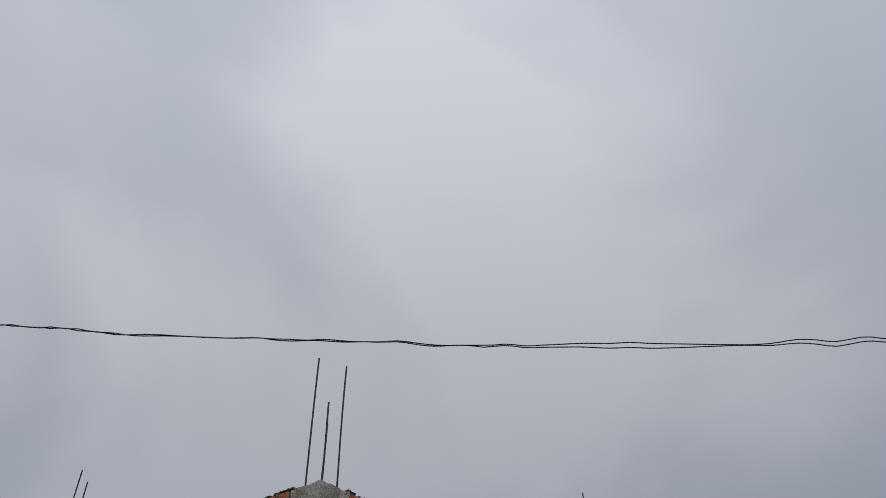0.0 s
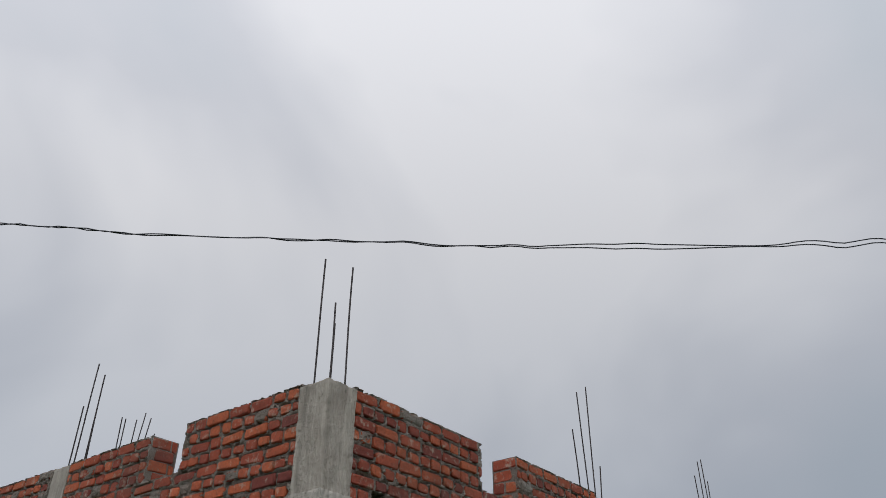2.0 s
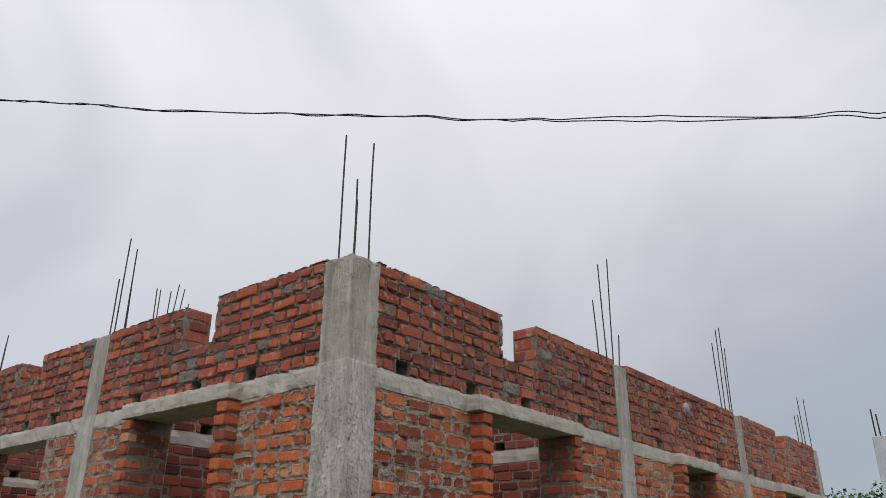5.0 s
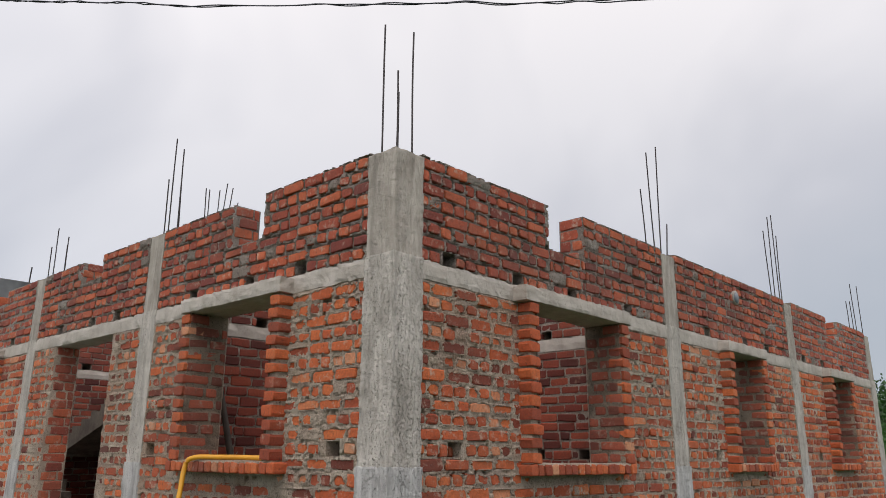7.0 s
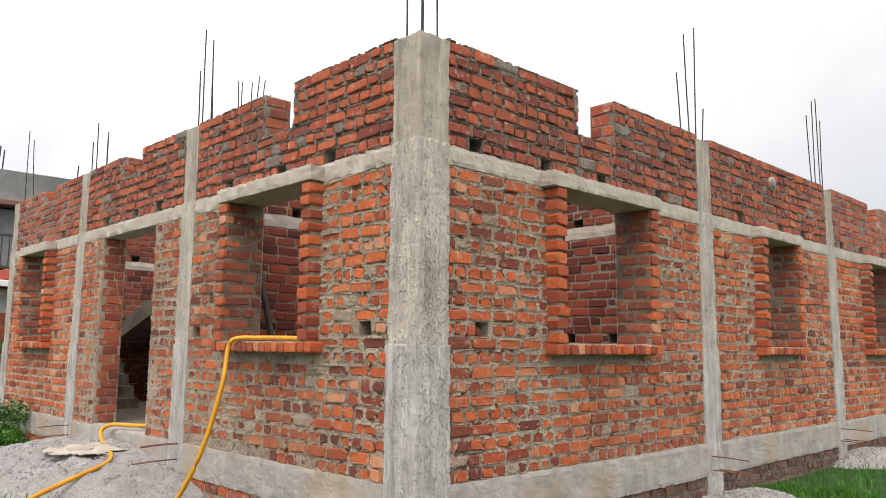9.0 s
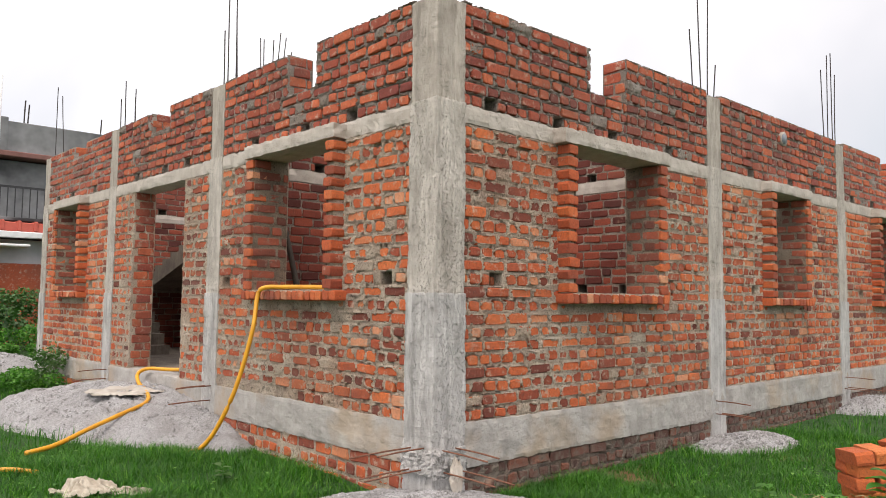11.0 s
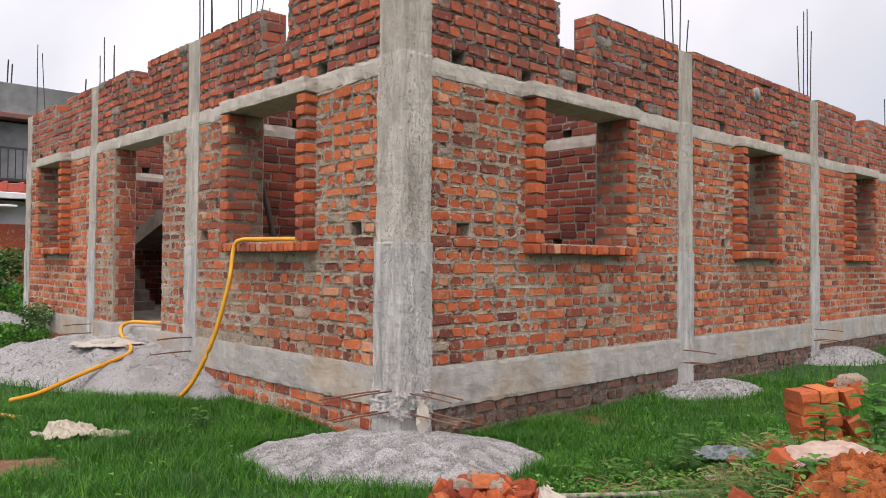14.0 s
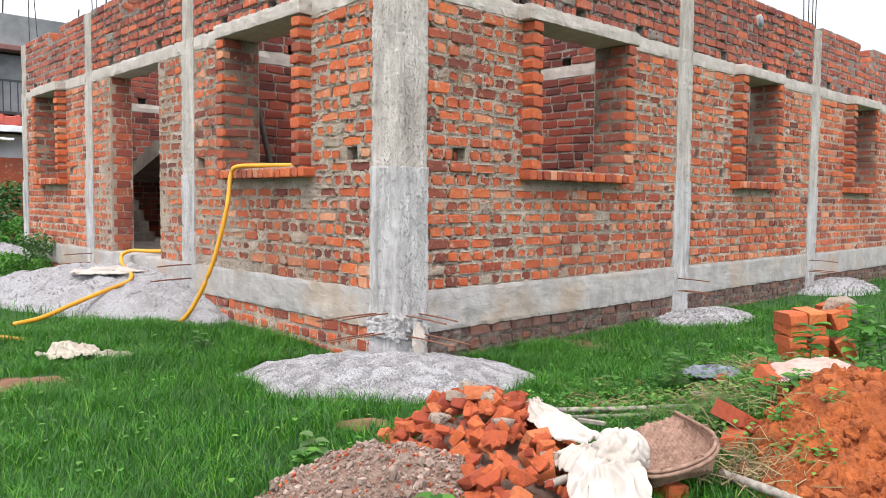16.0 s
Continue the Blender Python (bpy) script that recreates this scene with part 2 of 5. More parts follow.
dark_leaf = grass_mat("dark_leaves", ((0.0, (0.012, 0.035, 0.010)), (0.5, (0.022, 0.06, 0.014)), (1.0, (0.045, 0.10, 0.024))), 0.55, 0.06)
light_leaf = grass_mat("pale_leaves", ((0.0, (0.035, 0.075, 0.02)), (0.5, (0.065, 0.13, 0.035)), (1.0, (0.13, 0.20, 0.07))), 0.55, 0.15)
dry_mat = grass_mat("dry_stalks", ((0.0, (0.11, 0.075, 0.04)), (0.5, (0.24, 0.17, 0.085)), (1.0, (0.40, 0.31, 0.17))), 0.8, 0.0)


def ground_mat():
    k = Nodes("grassy_soil")
    p = k.pos()
    c = k.ramp(k.noise(p, 6, 5, 0.65), (0.3, (0.010, 0.042, 0.005)), (0.55, (0.020, 0.08, 0.007)), (0.75, (0.045, 0.11, 0.014)))
    c = k.mix(k.ramp(k.noise(p, 0.8, 4, 0.6), (0.6, 0.0), (0.72, 0.9)), c, (0.20, 0.095, 0.045))
    return k.done(c, 0.95, k.noise(p, 40, 5, 0.75), 1.0, 0.03)


def gravel_mat():
    k = Nodes("stone_dust")
    p = k.pos()
    v = k.n.new("ShaderNodeTexVoronoi")
    v.inputs["Scale"].default_value = 150
    k.l.new(p, v.inputs["Vector"])
    c = k.ramp(v.outputs["Color"], (0.0, (0.17, 0.166, 0.166)), (0.4, (0.34, 0.333, 0.335)), (0.9, (0.52, 0.51, 0.515)))
    c = k.mix(k.ramp(k.noise(p, 5, 4), (0.42, 0.0), (0.68, 0.45)), c, (0.21, 0.195, 0.185))
    h = k.add(v.outputs["Distance"], k.noise(p, 20, 5, 0.7))
    return k.done(c, 0.95, h, 0.9, 0.012)


ground_soil, gravel = ground_mat(), gravel_mat()
chip_mat = plain_mat("stone_chips", (0.24, 0.228, 0.224), (0.52, 0.507, 0.50), 30, 0.9, 0.4, 0.0, 0.004, (1, 1, 1), True)


# ---- builders ----
def mesh(name, verts, faces, material, smooth=False):
    me = bpy.data.meshes.new(name)
    me.from_pydata([tuple(v) for v in verts], [], [tuple(f) for f in faces])
    me.materials.append(material)
    if smooth:
        me.polygons.foreach_set("use_smooth", [True] * len(me.polygons))
    me.update()
    return me


def part(name, bm, material, parent=None, label="", smooth=False):
    """Links a bmesh, or a finished mesh, as one object under a thing."""
    if isinstance(bm, bmesh.types.BMesh):
        me = bpy.data.meshes.new(name)
        bm.to_mesh(me)
        bm.free()
        me.materials.append(material)
        if smooth:
            me.polygons.foreach_set("use_smooth", [True] * len(me.polygons))
    else:
        me = bm
    ob = new(name, me)
    ob.parent = parent
    return tagged(ob, label)


def empty(name, m, label, category, group="", kind=""):
    ob = new(name)
    ob.empty_display_size = 0.1
    ob.matrix_world = m
    return tagged(ob, label, category, group, kind)


def rough_box(size, centre, step, amp, seed=0.0, freq=9.0, fine=0.5, drip=0.0):
    """A box whose faces are cut into cells and pushed about by noise, with softly broken edges."""
    bm = bmesh.new()
    n = [max(1, round(s / step)) for s in size]
    grid = {}

    def vert(i, j, k):
        key = (i, j, k)
        if key not in grid:
            p = Vector([centre[a] - size[a] / 2 + size[a] * (i, j, k)[a] / n[a] for a in range(3)])
            out = Vector([(-1 if v == 0 else 1 if v == n[a] else 0) for a, v in enumerate((i, j, k))])
            q = p * freq + Vector((seed, seed * 1.7, 0))
            d = noise.noise(q) * amp + noise.noise(q * 3.1) * amp * fine
            if drip:
                d += drip * noise.noise(Vector((p.x * 42 + seed, p.y * 42, p.z * 2.2))) + drip * 0.6 * noise.noise(Vector((p.x * 90, p.y * 90 + seed, p.z * 9)))
            if out.length > 1.1:
                d += amp * (1.4 * noise.noise(p * 27 + Vector((seed, 0, 0))) - 0.7)
            grid[key] = bm.verts.new(p + out.normalized() * d)
        return grid[key]

    for a in range(3):
        b, c = (a + 1) % 3, (a + 2) % 3
        for side in (0, n[a]):
            for i in range(n[b]):
                for j in range(n[c]):
                    q = []
                    for di, dj in ((0, 0), (1, 0), (1, 1), (0, 1)):
                        idx = [0, 0, 0]
                        idx[a], idx[b], idx[c] = side, i + di, j + dj
                        q.append(vert(*idx))
                    bm.faces.new(q if side else q[::-1])
    return bm


def brick_mesh(name, w, h, d, material, seed, rough=0.006):
    """A worn brick with broken corners: its face at y = 0 looks towards -y, its body runs back to y = d."""
    rng = random.Random(seed)
    x, z, c = w / 2, h / 2, min(w, h)
    ring = []
    for sx, sz in ((-1, -1), (1, -1), (1, 1), (-1, 1)):
        a, b = c * rng.uniform(0.05, 0.26), c * rng.uniform(0.05, 0.24)
        p, q = (sx * (x - a), sz * z), (sx * x, sz * (z - b))
        ring += [q, p] if sx * sz > 0 else [p, q]
    ring = [(px + rng.uniform(-rough, rough), pz + rng.uniform(-rough, rough)) for px, pz in ring]
    ring = ring if sum(ring[i][0] * ring[(i + 1) % 8][1] - ring[(i + 1) % 8][0] * ring[i][1] for i in range(8)) > 0 else ring[::-1]
    verts, faces = [], []
    for depth, s in ((d, 1.0), (0.007, 1.0), (0.0, 0.0)):
        for px, pz in ring:
            k = 0.0 if s else rng.uniform(0.005, 0.011)
            verts.append((px - math.copysign(k, px), depth + rng.uniform(-0.002, 0.002), pz - math.copysign(k, pz)))
    for r in range(2):
        for i in range(8):
            j = (i + 1) % 8
            faces.append((r * 8 + i, r * 8 + j, r * 8 + 8 + j, r * 8 + 8 + i))
    faces.append(tuple(range(16, 24)))
    faces.append(tuple(reversed(range(8))))
    return mesh(name, verts, faces, material)


def brick_set(material, tag, depth=0.06):
    return {"s": [brick_mesh(f"brick_{tag}", 0.222, 0.075, depth, material, 10 + i) for i in range(9)],
            "h": [brick_mesh(f"brick_{tag}", 0.106, 0.075, depth, material, 50 + i) for i in range(9)],
            "e": [brick_mesh(f"brick_{tag}", 0.072, 0.078, 0.2, material, 90 + i, 0.004) for i in range(6)]}


SETS = {"low": brick_set(brick_low, "orange"), "high": brick_set(brick_high, "red"), "fin": brick_set(brick_fin, "jamb", 0.30), "inner": brick_set(brick_in_shaded, "inner")}
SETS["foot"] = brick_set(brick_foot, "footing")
RUN = {"foot": brick_high_j, "low": brick_low_j, "high": brick_high_j, "inner": brick_in_shaded, "fin": brick_low_j}


def joined(name, items, material, parent):
    """Many brick pieces in one mesh: items of (mesh, matrix)."""
    verts, faces, n = [], [], 0
    for me, m in items:
        co = np.empty(len(me.vertices) * 3)
        me.vertices.foreach_get("co", co)
        a = np.array(m)
        verts.append(co.reshape(-1, 3) @ a[:3, :3].T + a[:3, 3])
        faces += [tuple(v + n for v in f.vertices) for f in me.polygons]
        n += len(me.vertices)
    ob = part(name, mesh(name, np.concatenate(verts), faces, material), None, parent)
    return tagged(ob, kind="stuff")


RIGHT = Matrix.Identity(4)
LEFT = Matrix(((0, 1, 0, 0), (-1, 0, 0, 0), (0, 0, 1, 0), (0, 0, 0, 1)))


def sheet(us, zs, filled, thick, amp, seed, blind=lambda u, z: False, relief=None):
    """The mortar body of a wall: a lumpy front, a flat back, and closed edges at its openings."""
    verts, faces, idx = [], [], {}
    nu, nz = len(us) - 1, len(zs) - 1
    ok = [[filled((us[i] + us[i + 1]) / 2, (zs[j] + zs[j + 1]) / 2) for j in range(nz)] for i in range(nu)]

    def v(i, j, b):
        if (i, j, b) not in idx:
            idx[i, j, b] = len(verts)
            u, z = us[i], zs[j]
            d = thick if b else 0.0
            if not b and relief:
                d = relief(u, z)
            elif not b:
                q = Vector((u * 11 + seed, seed, z * 14))
                d -= 0.0015 + amp * (noise.noise(q) * 1.0 + noise.noise(q * 2.9) * 0.9)
            verts.append((u, d, z))
        return idx[i, j, b]

    for i in range(nu):
        for j in range(nz):
            if not ok[i][j]:
                if blind((us[i] + us[i + 1]) / 2, (zs[j] + zs[j + 1]) / 2):
                    faces.append((v(i, j, 1), v(i + 1, j, 1), v(i + 1, j + 1, 1), v(i, j + 1, 1)))
                continue
            faces.append((v(i, j, 0), v(i + 1, j, 0), v(i + 1, j + 1, 0), v(i, j + 1, 0)))
            faces.append((v(i, j, 1), v(i, j + 1, 1), v(i + 1, j + 1, 1), v(i + 1, j, 1)))
            for di, dj, a, b in ((-1, 0, (i, j + 1), (i, j)), (1, 0, (i + 1, j), (i + 1, j + 1)), (0, -1, (i, j), (i + 1, j)), (0, 1, (i + 1, j + 1), (i, j + 1))):
                ii, jj = i + di, j + dj
                if not (0 <= ii < nu and 0 <= jj < nz and ok[ii][jj]):
                    faces.append((v(*a, 0), v(*a, 1), v(*b, 1), v(*b, 0)))
    return verts, faces


def lines(lo, hi, step, extra):
    out = set(round(lo + (hi - lo) * i / max(1, round((hi - lo) / step)), 4) for i in range(max(1, round((hi - lo) / step)) + 1))
    for e in extra:
        if lo < e < hi:
            out = {o for o in out if abs(o - e) > step * 0.45 or o in (lo, hi)} | {round(e, 4)}
    return sorted(out)


def smeared(rows, z0, ch, gaps, seed, much, extra=0.0):
    """Depth of rough mortar round the given bricks: ragged over their edges, thick in places, hollow in others."""
    def depth(u, z):
        k = min(max(int((z - z0) / ch), 0), len(rows) - 1)
        inside, cover = -0.01, 0.0
        for a, b, zc, hh, cv in rows[k]:
            if a - 0.004 < u < b + 0.004:
                du, dz = min(u - a, b - u), hh - abs(z - zc)
                inside, cover = min(du, dz), cv
                if 0 < du < 0.028 and 0 < dz < 0.028:
                    inside = 0.028 - math.hypot(0.028 - du, 0.028 - dz)
                break
        p = Vector((u, seed * 3.1, z))
        n1, n2 = noise.noise(p * 34), noise.noise(p * 85)
        zone = 0.0
        for ga, gb, gc, gd in gaps:
            if gc - 0.1 < z < gd:
                zone = max(zone, 1 - max(0.0, min(abs(u - ga), abs(u - gb)) - 0.12) / 0.36)
        big = noise.noise(p * 1.25) + 0.5 * noise.noise(p * 3.1)
        smear = min(1.0, max(0.0, 0.17 + extra + 0.5 * big + 0.6 * zone * (0.7 + noise.noise(p * 2.3)))) * much
        edge = inside - (0.011 * n1 + 0.006 * n2 + 0.024 * smear + cover - (0.004 if much > 0.5 else 0.007))
        if edge > 0.005:
            return 0.014
        over = 0.013 + 0.005 * n1 + 0.005 * n2 + 0.004 * smear
        if edge > 0:
            return -over + (over + 0.014) * edge / 0.005
        if inside > 0:
            return -over
        lump = 0.003 + 0.009 * n1 + 0.007 * n2 + 0.010 * smear
        hollow = noise.noise(p * 19 + Vector((5, 0, 0))) - 0.45 * smear
        return -lump + (0.034 if hollow > (0.27 if much > 0.5 else 0.32) else 0.0)
    return depth


def bay(name, m, u0, u1, z0, z1, courses, tone, label, gaps=(), holes=(), thick=0.24, step=0.022, single=300, seed=1.0, near=0.0, skip=None, amp=0.010, flip=0, extra=0.0):
    """A stretch of brick wall between two columns. gaps: openings (ua, ub, za, zb); holes: places of small square holes."""
    rng = random.Random(int(seed * 100))
    ch = (z1 - z0) / courses
    cuts = list(gaps)
    for hu, hz in holes:
        k = round((hz - z0) / ch - 0.5)
        cuts.append((hu - 0.066, hu + 0.066, z0 + k * ch + 0.002, z0 + (k + 1) * ch + 0.004))
    us = lines(u0, u1, step, [c for g in cuts for c in g[:2]])
    zs = lines(z0, z1, step, [c for g in cuts for c in g[2:]])
    items, rows = [], [[] for _ in range(courses)]
    for k in range(courses):
        z = z0 + (k + 0.5) * ch
        kind = "s" if (k + flip) % 2 or tone == "inner" else "h"
        size, joint = (0.222, 0.018) if kind == "s" else (0.106, 0.0165)
        if tone == "inner":
            joint = 0.010
        u = u0 + rng.uniform(-0.03, 0.01) - (0.0 if kind == "s" else 0.04) - (0.116 if tone == "inner" and k % 2 else 0.0)
        while u < u1 - 0.03:
            w = size * rng.uniform(0.92, 1.05)
            if kind == "s" and rng.random() < 0.10:
                w *= 0.5
            a, b = max(u + 0.004, u0 + 0.006), min(u + w, u1 - 0.006)
            for ga, gb, gc, gd in cuts:
                if gc - 0.03 < z < gd + 0.03:
                    if ga <= a < gb:
                        a = gb + 0.006
                    if ga < b <= gb:
                        b = ga - 0.006
                    if a < ga and b > gb:
                        b = ga - 0.006
            if b - a > 0.035 and not (skip and skip((a + b) / 2, z)):
                use = "s" if b - a > 0.15 else "h"
                me = rng.choice(SETS[tone][use])
                mm = Matrix.LocRotScale((0.5 * (a + b), -0.008 + rng.uniform(-0.006, 0.005), z + rng.uniform(-0.004, 0.004)), Euler((rng.uniform(-0.03, 0.03), rng.uniform(-0.025, 0.025), rng.uniform(-0.02, 0.02))), ((b - a) / (0.222 if use == "s" else 0.106), 1, rng.uniform(0.80, 1.02) * ch / 0.093 * (1.12 if tone == "inner" else 1.0)))
                items.append((me, mm))
                rows[k].append((a, b, z, 0.45 * 0.093 * mm.to_scale().z * 0.9, rng.uniform(-0.006, 0.006) if rng.random() < 0.95 else 0.05))
            u += w + joint * rng.uniform(0.8, 1.3)
    wall = new(name, mesh(name, *sheet(us, zs, lambda u, z: not any(a < u < b and c < z < d for a, b, c, d in cuts), thick, amp, seed, lambda u, z: any(a < u < b and c < z < d for a, b, c, d in cuts[len(gaps):]), smeared(rows, z0, ch, gaps, seed, 0.2 if tone == "high" else 1.0, extra) if step < 0.03 else None), {"inner": mortar_in_shaded, "high": mortar_high, "foot": mortar_foot}.get(tone, mortar)))
    wall.matrix_world = m
    tagged(wall, label, "wall", "", "structure")
    for hu, hz in holes if tone == "low" else ():
        k = round((hz - z0) / ch - 0.5)
        items.append((rng.choice(SETS[tone]["h"]), Matrix.LocRotScale((hu + 0.035, 0.06, z0 + (k + 0.42) * ch), Euler((0, 0, rng.uniform(0.1, 0.3))), (0.55, 1, 0.85))))
    items.sort(key=lambda it: abs(it[1].translation.x - near))
    for me, mm in items[:single]:
        ob = new("brick", me)
        ob.parent, ob.matrix_basis = wall, mm
    if items[single:]:
        joined("brickwork", items[single:], RUN[tone], wall)
    return wall


def reveal(wall, u, face, za, zb, courses, d0, d1, seed, full=False):
    """Bricks on the side of an opening; face -1 looks towards -u, +1 towards +u."""
    rng = random.Random(seed)
    ch, items = (zb - za) / courses, []
    for k in range(courses):
        d = d0 + (0.01 if k % 2 else 0.05)
        while d < d1 - 0.04:
            w = min(rng.choice((0.105, 0.16, 0.222)), d1 - d)
            if full or rng.random() < 0.92:
                use = "s" if w > 0.15 else "h"
                rot = Matrix.Rotation(radians(-90 if face < 0 else 90), 4, "Z")
                mm = Matrix.Translation((u + face * rng.uniform(0.003, 0.010), d + w / 2, za + (k + 0.5) * ch)) @ rot @ Matrix.Diagonal((w / (0.222 if use == "s" else 0.106), 1, 1.12 if full else 0.95, 1))
                items.append((rng.choice(SETS["low"][use]), mm))
            d += w + (0.012 if full else 0.02)
    return joined("reveal_bricks", items, brick_high_j if full else brick_reveal_shaded, wall)


def window(name, m, a, b, za, zb, label, seed):
    """A box surround of brick jambs, brick-on-edge sill and a lintel lip round an unglazed opening from a to b."""
    rng = random.Random(seed)
    w = empty(name, m, label, "window", "unglazed window openings", "structure")
    for side, lo in (("left", a - 0.115), ("right", b)):
        core = rough_box((0.084, 0.122, zb - za), (lo + 0.0575, -0.039, (za + zb) / 2), 0.03, 0.006, seed + lo)
        jamb = part("jamb", core, mortar, w)
        n = 12
        for k in range(n):
            z = za + (k + 0.5) * (zb - za) / n
            me = rng.choice(SETS["fin"]["h"])
            mm = Matrix.LocRotScale((lo + 0.0575 + rng.uniform(-0.004, 0.004), -0.124 + rng.uniform(-0.008, 0.006), z + rng.uniform(-0.004, 0.004)), Euler((rng.uniform(-0.03, 0.03), rng.uniform(-0.03, 0.03), rng.uniform(-0.04, 0.04))), (1.1 * rng.uniform(0.95, 1.05), 0.45, rng.uniform(0.86, 1.0)))
            ob = new("brick", me)
            ob.parent, ob.matrix_basis = jamb, mm
    # added thin lining that darkens the sides of the opening by its colour
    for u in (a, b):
        part("reveal_render", rough_box((0.006, 0.33, zb - za - 0.004), (u, 0.066, (za + zb) / 2), 0.03, 0.002, seed + u), mortar_stained_shaded, w, "damp-stained render with the reveal's shade in its colour")
    sill = part("window_sill", rough_box((b - a + 0.20, 0.27, 0.022), ((a + b) / 2, 0.115, za - 0.084), 0.04, 0.004, seed), mortar, w)
    part("sill_screed", rough_box((b - a + 0.1, 0.36, 0.02), ((a + b) / 2, 0.06, za - 0.002), 0.04, 0.005, seed + 3), mortar, w)
    u = a - 0.14
    while u < b + 0.10:
        me = rng.choice(SETS["fin"]["s" if u < a - 0.10 else "h"])
        wd = 0.072 * rng.uniform(0.9, 1.1)
        mm = Matrix.LocRotScale((u + wd / 2, -0.128 + rng.uniform(-0.008, 0.006), za - 0.038), Euler((0, rng.uniform(-0.04, 0.04), rng.uniform(-0.03, 0.03))), (wd / (0.222 if u < a - 0.10 else 0.106), 0.6, 0.95))
        ob = new("brick", me)
        ob.parent, ob.matrix_basis = sill, mm
        u += wd + 0.012
    return w


def grid_ground(name, xs, ys, height, material, smooth=True):
    nx, ny = len(xs), len(ys)
    verts = [(x, y, height(x, y)) for y in ys for x in xs]
    faces = [(j * nx + i, j * nx + i + 1, (j + 1) * nx + i + 1, (j + 1) * nx + i) for j in range(ny - 1) for i in range(nx - 1)]
    return new(name, mesh(name, verts, faces, material, smooth))


def hill(x, y):
    """Height of the bare ground."""
    rise = 0.018 * min(max(y - 0.5, 0), 8) * min(max((3 - x) / 3, 0), 1)
    mound = 0.31 * math.exp(-(((x - 0.38) / 0.62) ** 2 + ((y + 2.85) / 0.48) ** 2)) + 0.14 * math.exp(-(((x - 1.3) / 0.8) ** 2 + ((y + 2.35) / 0.6) ** 2))
    return rise + mound + 0.02 * noise.noise(Vector((x * 1.3, y * 1.3, 0))) + 0.012 * noise.noise(Vector((x * 4, y * 4, 2)))


def spread(lo, hi, near_lo, near_hi, fine, coarse):
    out, v = [], lo
    while v < hi:
        out.append(v)
        v += fine if near_lo <= v < near_hi else coarse * (0.25 + min(8.0, abs(v - (near_lo if v < near_lo else near_hi)) / 12))
    return out + [hi]


# ---- ground ----
ground = grid_ground("ground", spread(-400, 900, -5, 12, 0.12, 2.0), spread(-400, 900, -6, 12, 0.12, 2.0), hill, ground_soil)
tagged(ground, "uneven green grassy ground with patches of red soil", "ground", "", "structure")

# ---- the brick building ----
BAND0, BAND1, TOP = 2.545, 2.675, 3.405
WZ0, WZ1 = 1.395, 2.545
FLOOR = 0.50
LW = "rough orange brick wall with thick grey mortar joints"
UW = "dark red brick wall above the concrete lintel band"


def fit_left(spans):
    return [(-b, -a, c, d) for a, b, c, d in spans]


def lower(n, m, u0, u1, gaps, holes, **kw):
    return bay(f"wall_{n}", m, u0, u1, FLOOR + 0.01, BAND0, 22, "low", LW, gaps, holes, **kw)


def upper(n, m, u0, u1, gaps, holes, **kw):
    return bay(f"wall_{n}", m, u0, u1, BAND1, TOP + (0.03 if n in (5, 6, 32) else 0.0), 8, "high", UW, gaps, holes, **kw)


HZ, LZ = 2.755, 1.475
NB = 3.045
w1 = lower(1, RIGHT, 0.25, 3.58, [(1.37, 2.54, WZ0 - 0.07, BAND0 + 1)], [(0.575, LZ)], step=0.0115, seed=1.1)
w2 = lower(2, RIGHT, 3.86, 6.87, [(4.85, 5.65, WZ0 - 0.07, BAND0 + 1)], [(4.54, LZ)], step=0.016, seed=2.2, near=3.8)
w3 = lower(3, RIGHT, 7.13, 10.40, [(8.17, 8.97, WZ0 - 0.07, BAND0 + 1)], [(7.65, LZ)], seed=3.3, near=7, step=0.05)
upper(4, RIGHT, 0.24, 1.69, [], [(0.515, HZ), (1.275, HZ)], step=0.0115, seed=4.1)
bay("wall_31", RIGHT, 1.69, 2.20, BAND1, NB, 4, "high", UW, [], [(1.99, HZ)], step=0.0115, seed=4.4)
w4 = upper(32, RIGHT, 2.20, 3.58, [], [(2.885, HZ)], step=0.0115, seed=4.6, near=2)
upper(5, RIGHT, 3.86, 6.87, [], [(4.51, HZ), (5.49, HZ), (6.13, HZ)], step=0.016, seed=5.2, near=3.8)
w6 = upper(6, RIGHT, 7.13, 10.40, [(8.50, 9.05, NB + 0.1, TOP + 1)], [(7.41, HZ), (8.14, HZ), (9.02, HZ)], seed=6.3, near=7, step=0.05)
w7 = lower(7, LEFT, -3.03, -0.25, fit_left([(1.13, 2.24, WZ0 - 0.07, BAND0 + 1)]), [(-0.50, LZ), (-2.895, LZ)], step=0.0115, seed=7.1, extra=0.22,
      skip=lambda u, z: z < 0.52 + 0.025 * -u + 0.04 * noise.noise(Vector((u * 3, 0, 0))))
w8 = lower(8, LEFT, -5.80, -3.29, fit_left([(3.84, 5.20, FLOOR - 1, BAND0 + 1)]), [], step=0.016, seed=8.2, extra=0.1, near=-3.3, flip=1)
w9 = lower(9, LEFT, -8.56, -6.05, fit_left([(6.90, 7.78, WZ0 - 0.07, BAND0 + 1)]), [(-6.64, LZ + 0.04)], seed=9.3, near=-6, step=0.05)
w10 = upper(10, LEFT, -3.03, -0.24, fit_left([(1.455, 1.885, NB, TOP + 1)]), [(-0.953, HZ), (-1.6, HZ), (-2.415, HZ)], step=0.0115, seed=10.1)
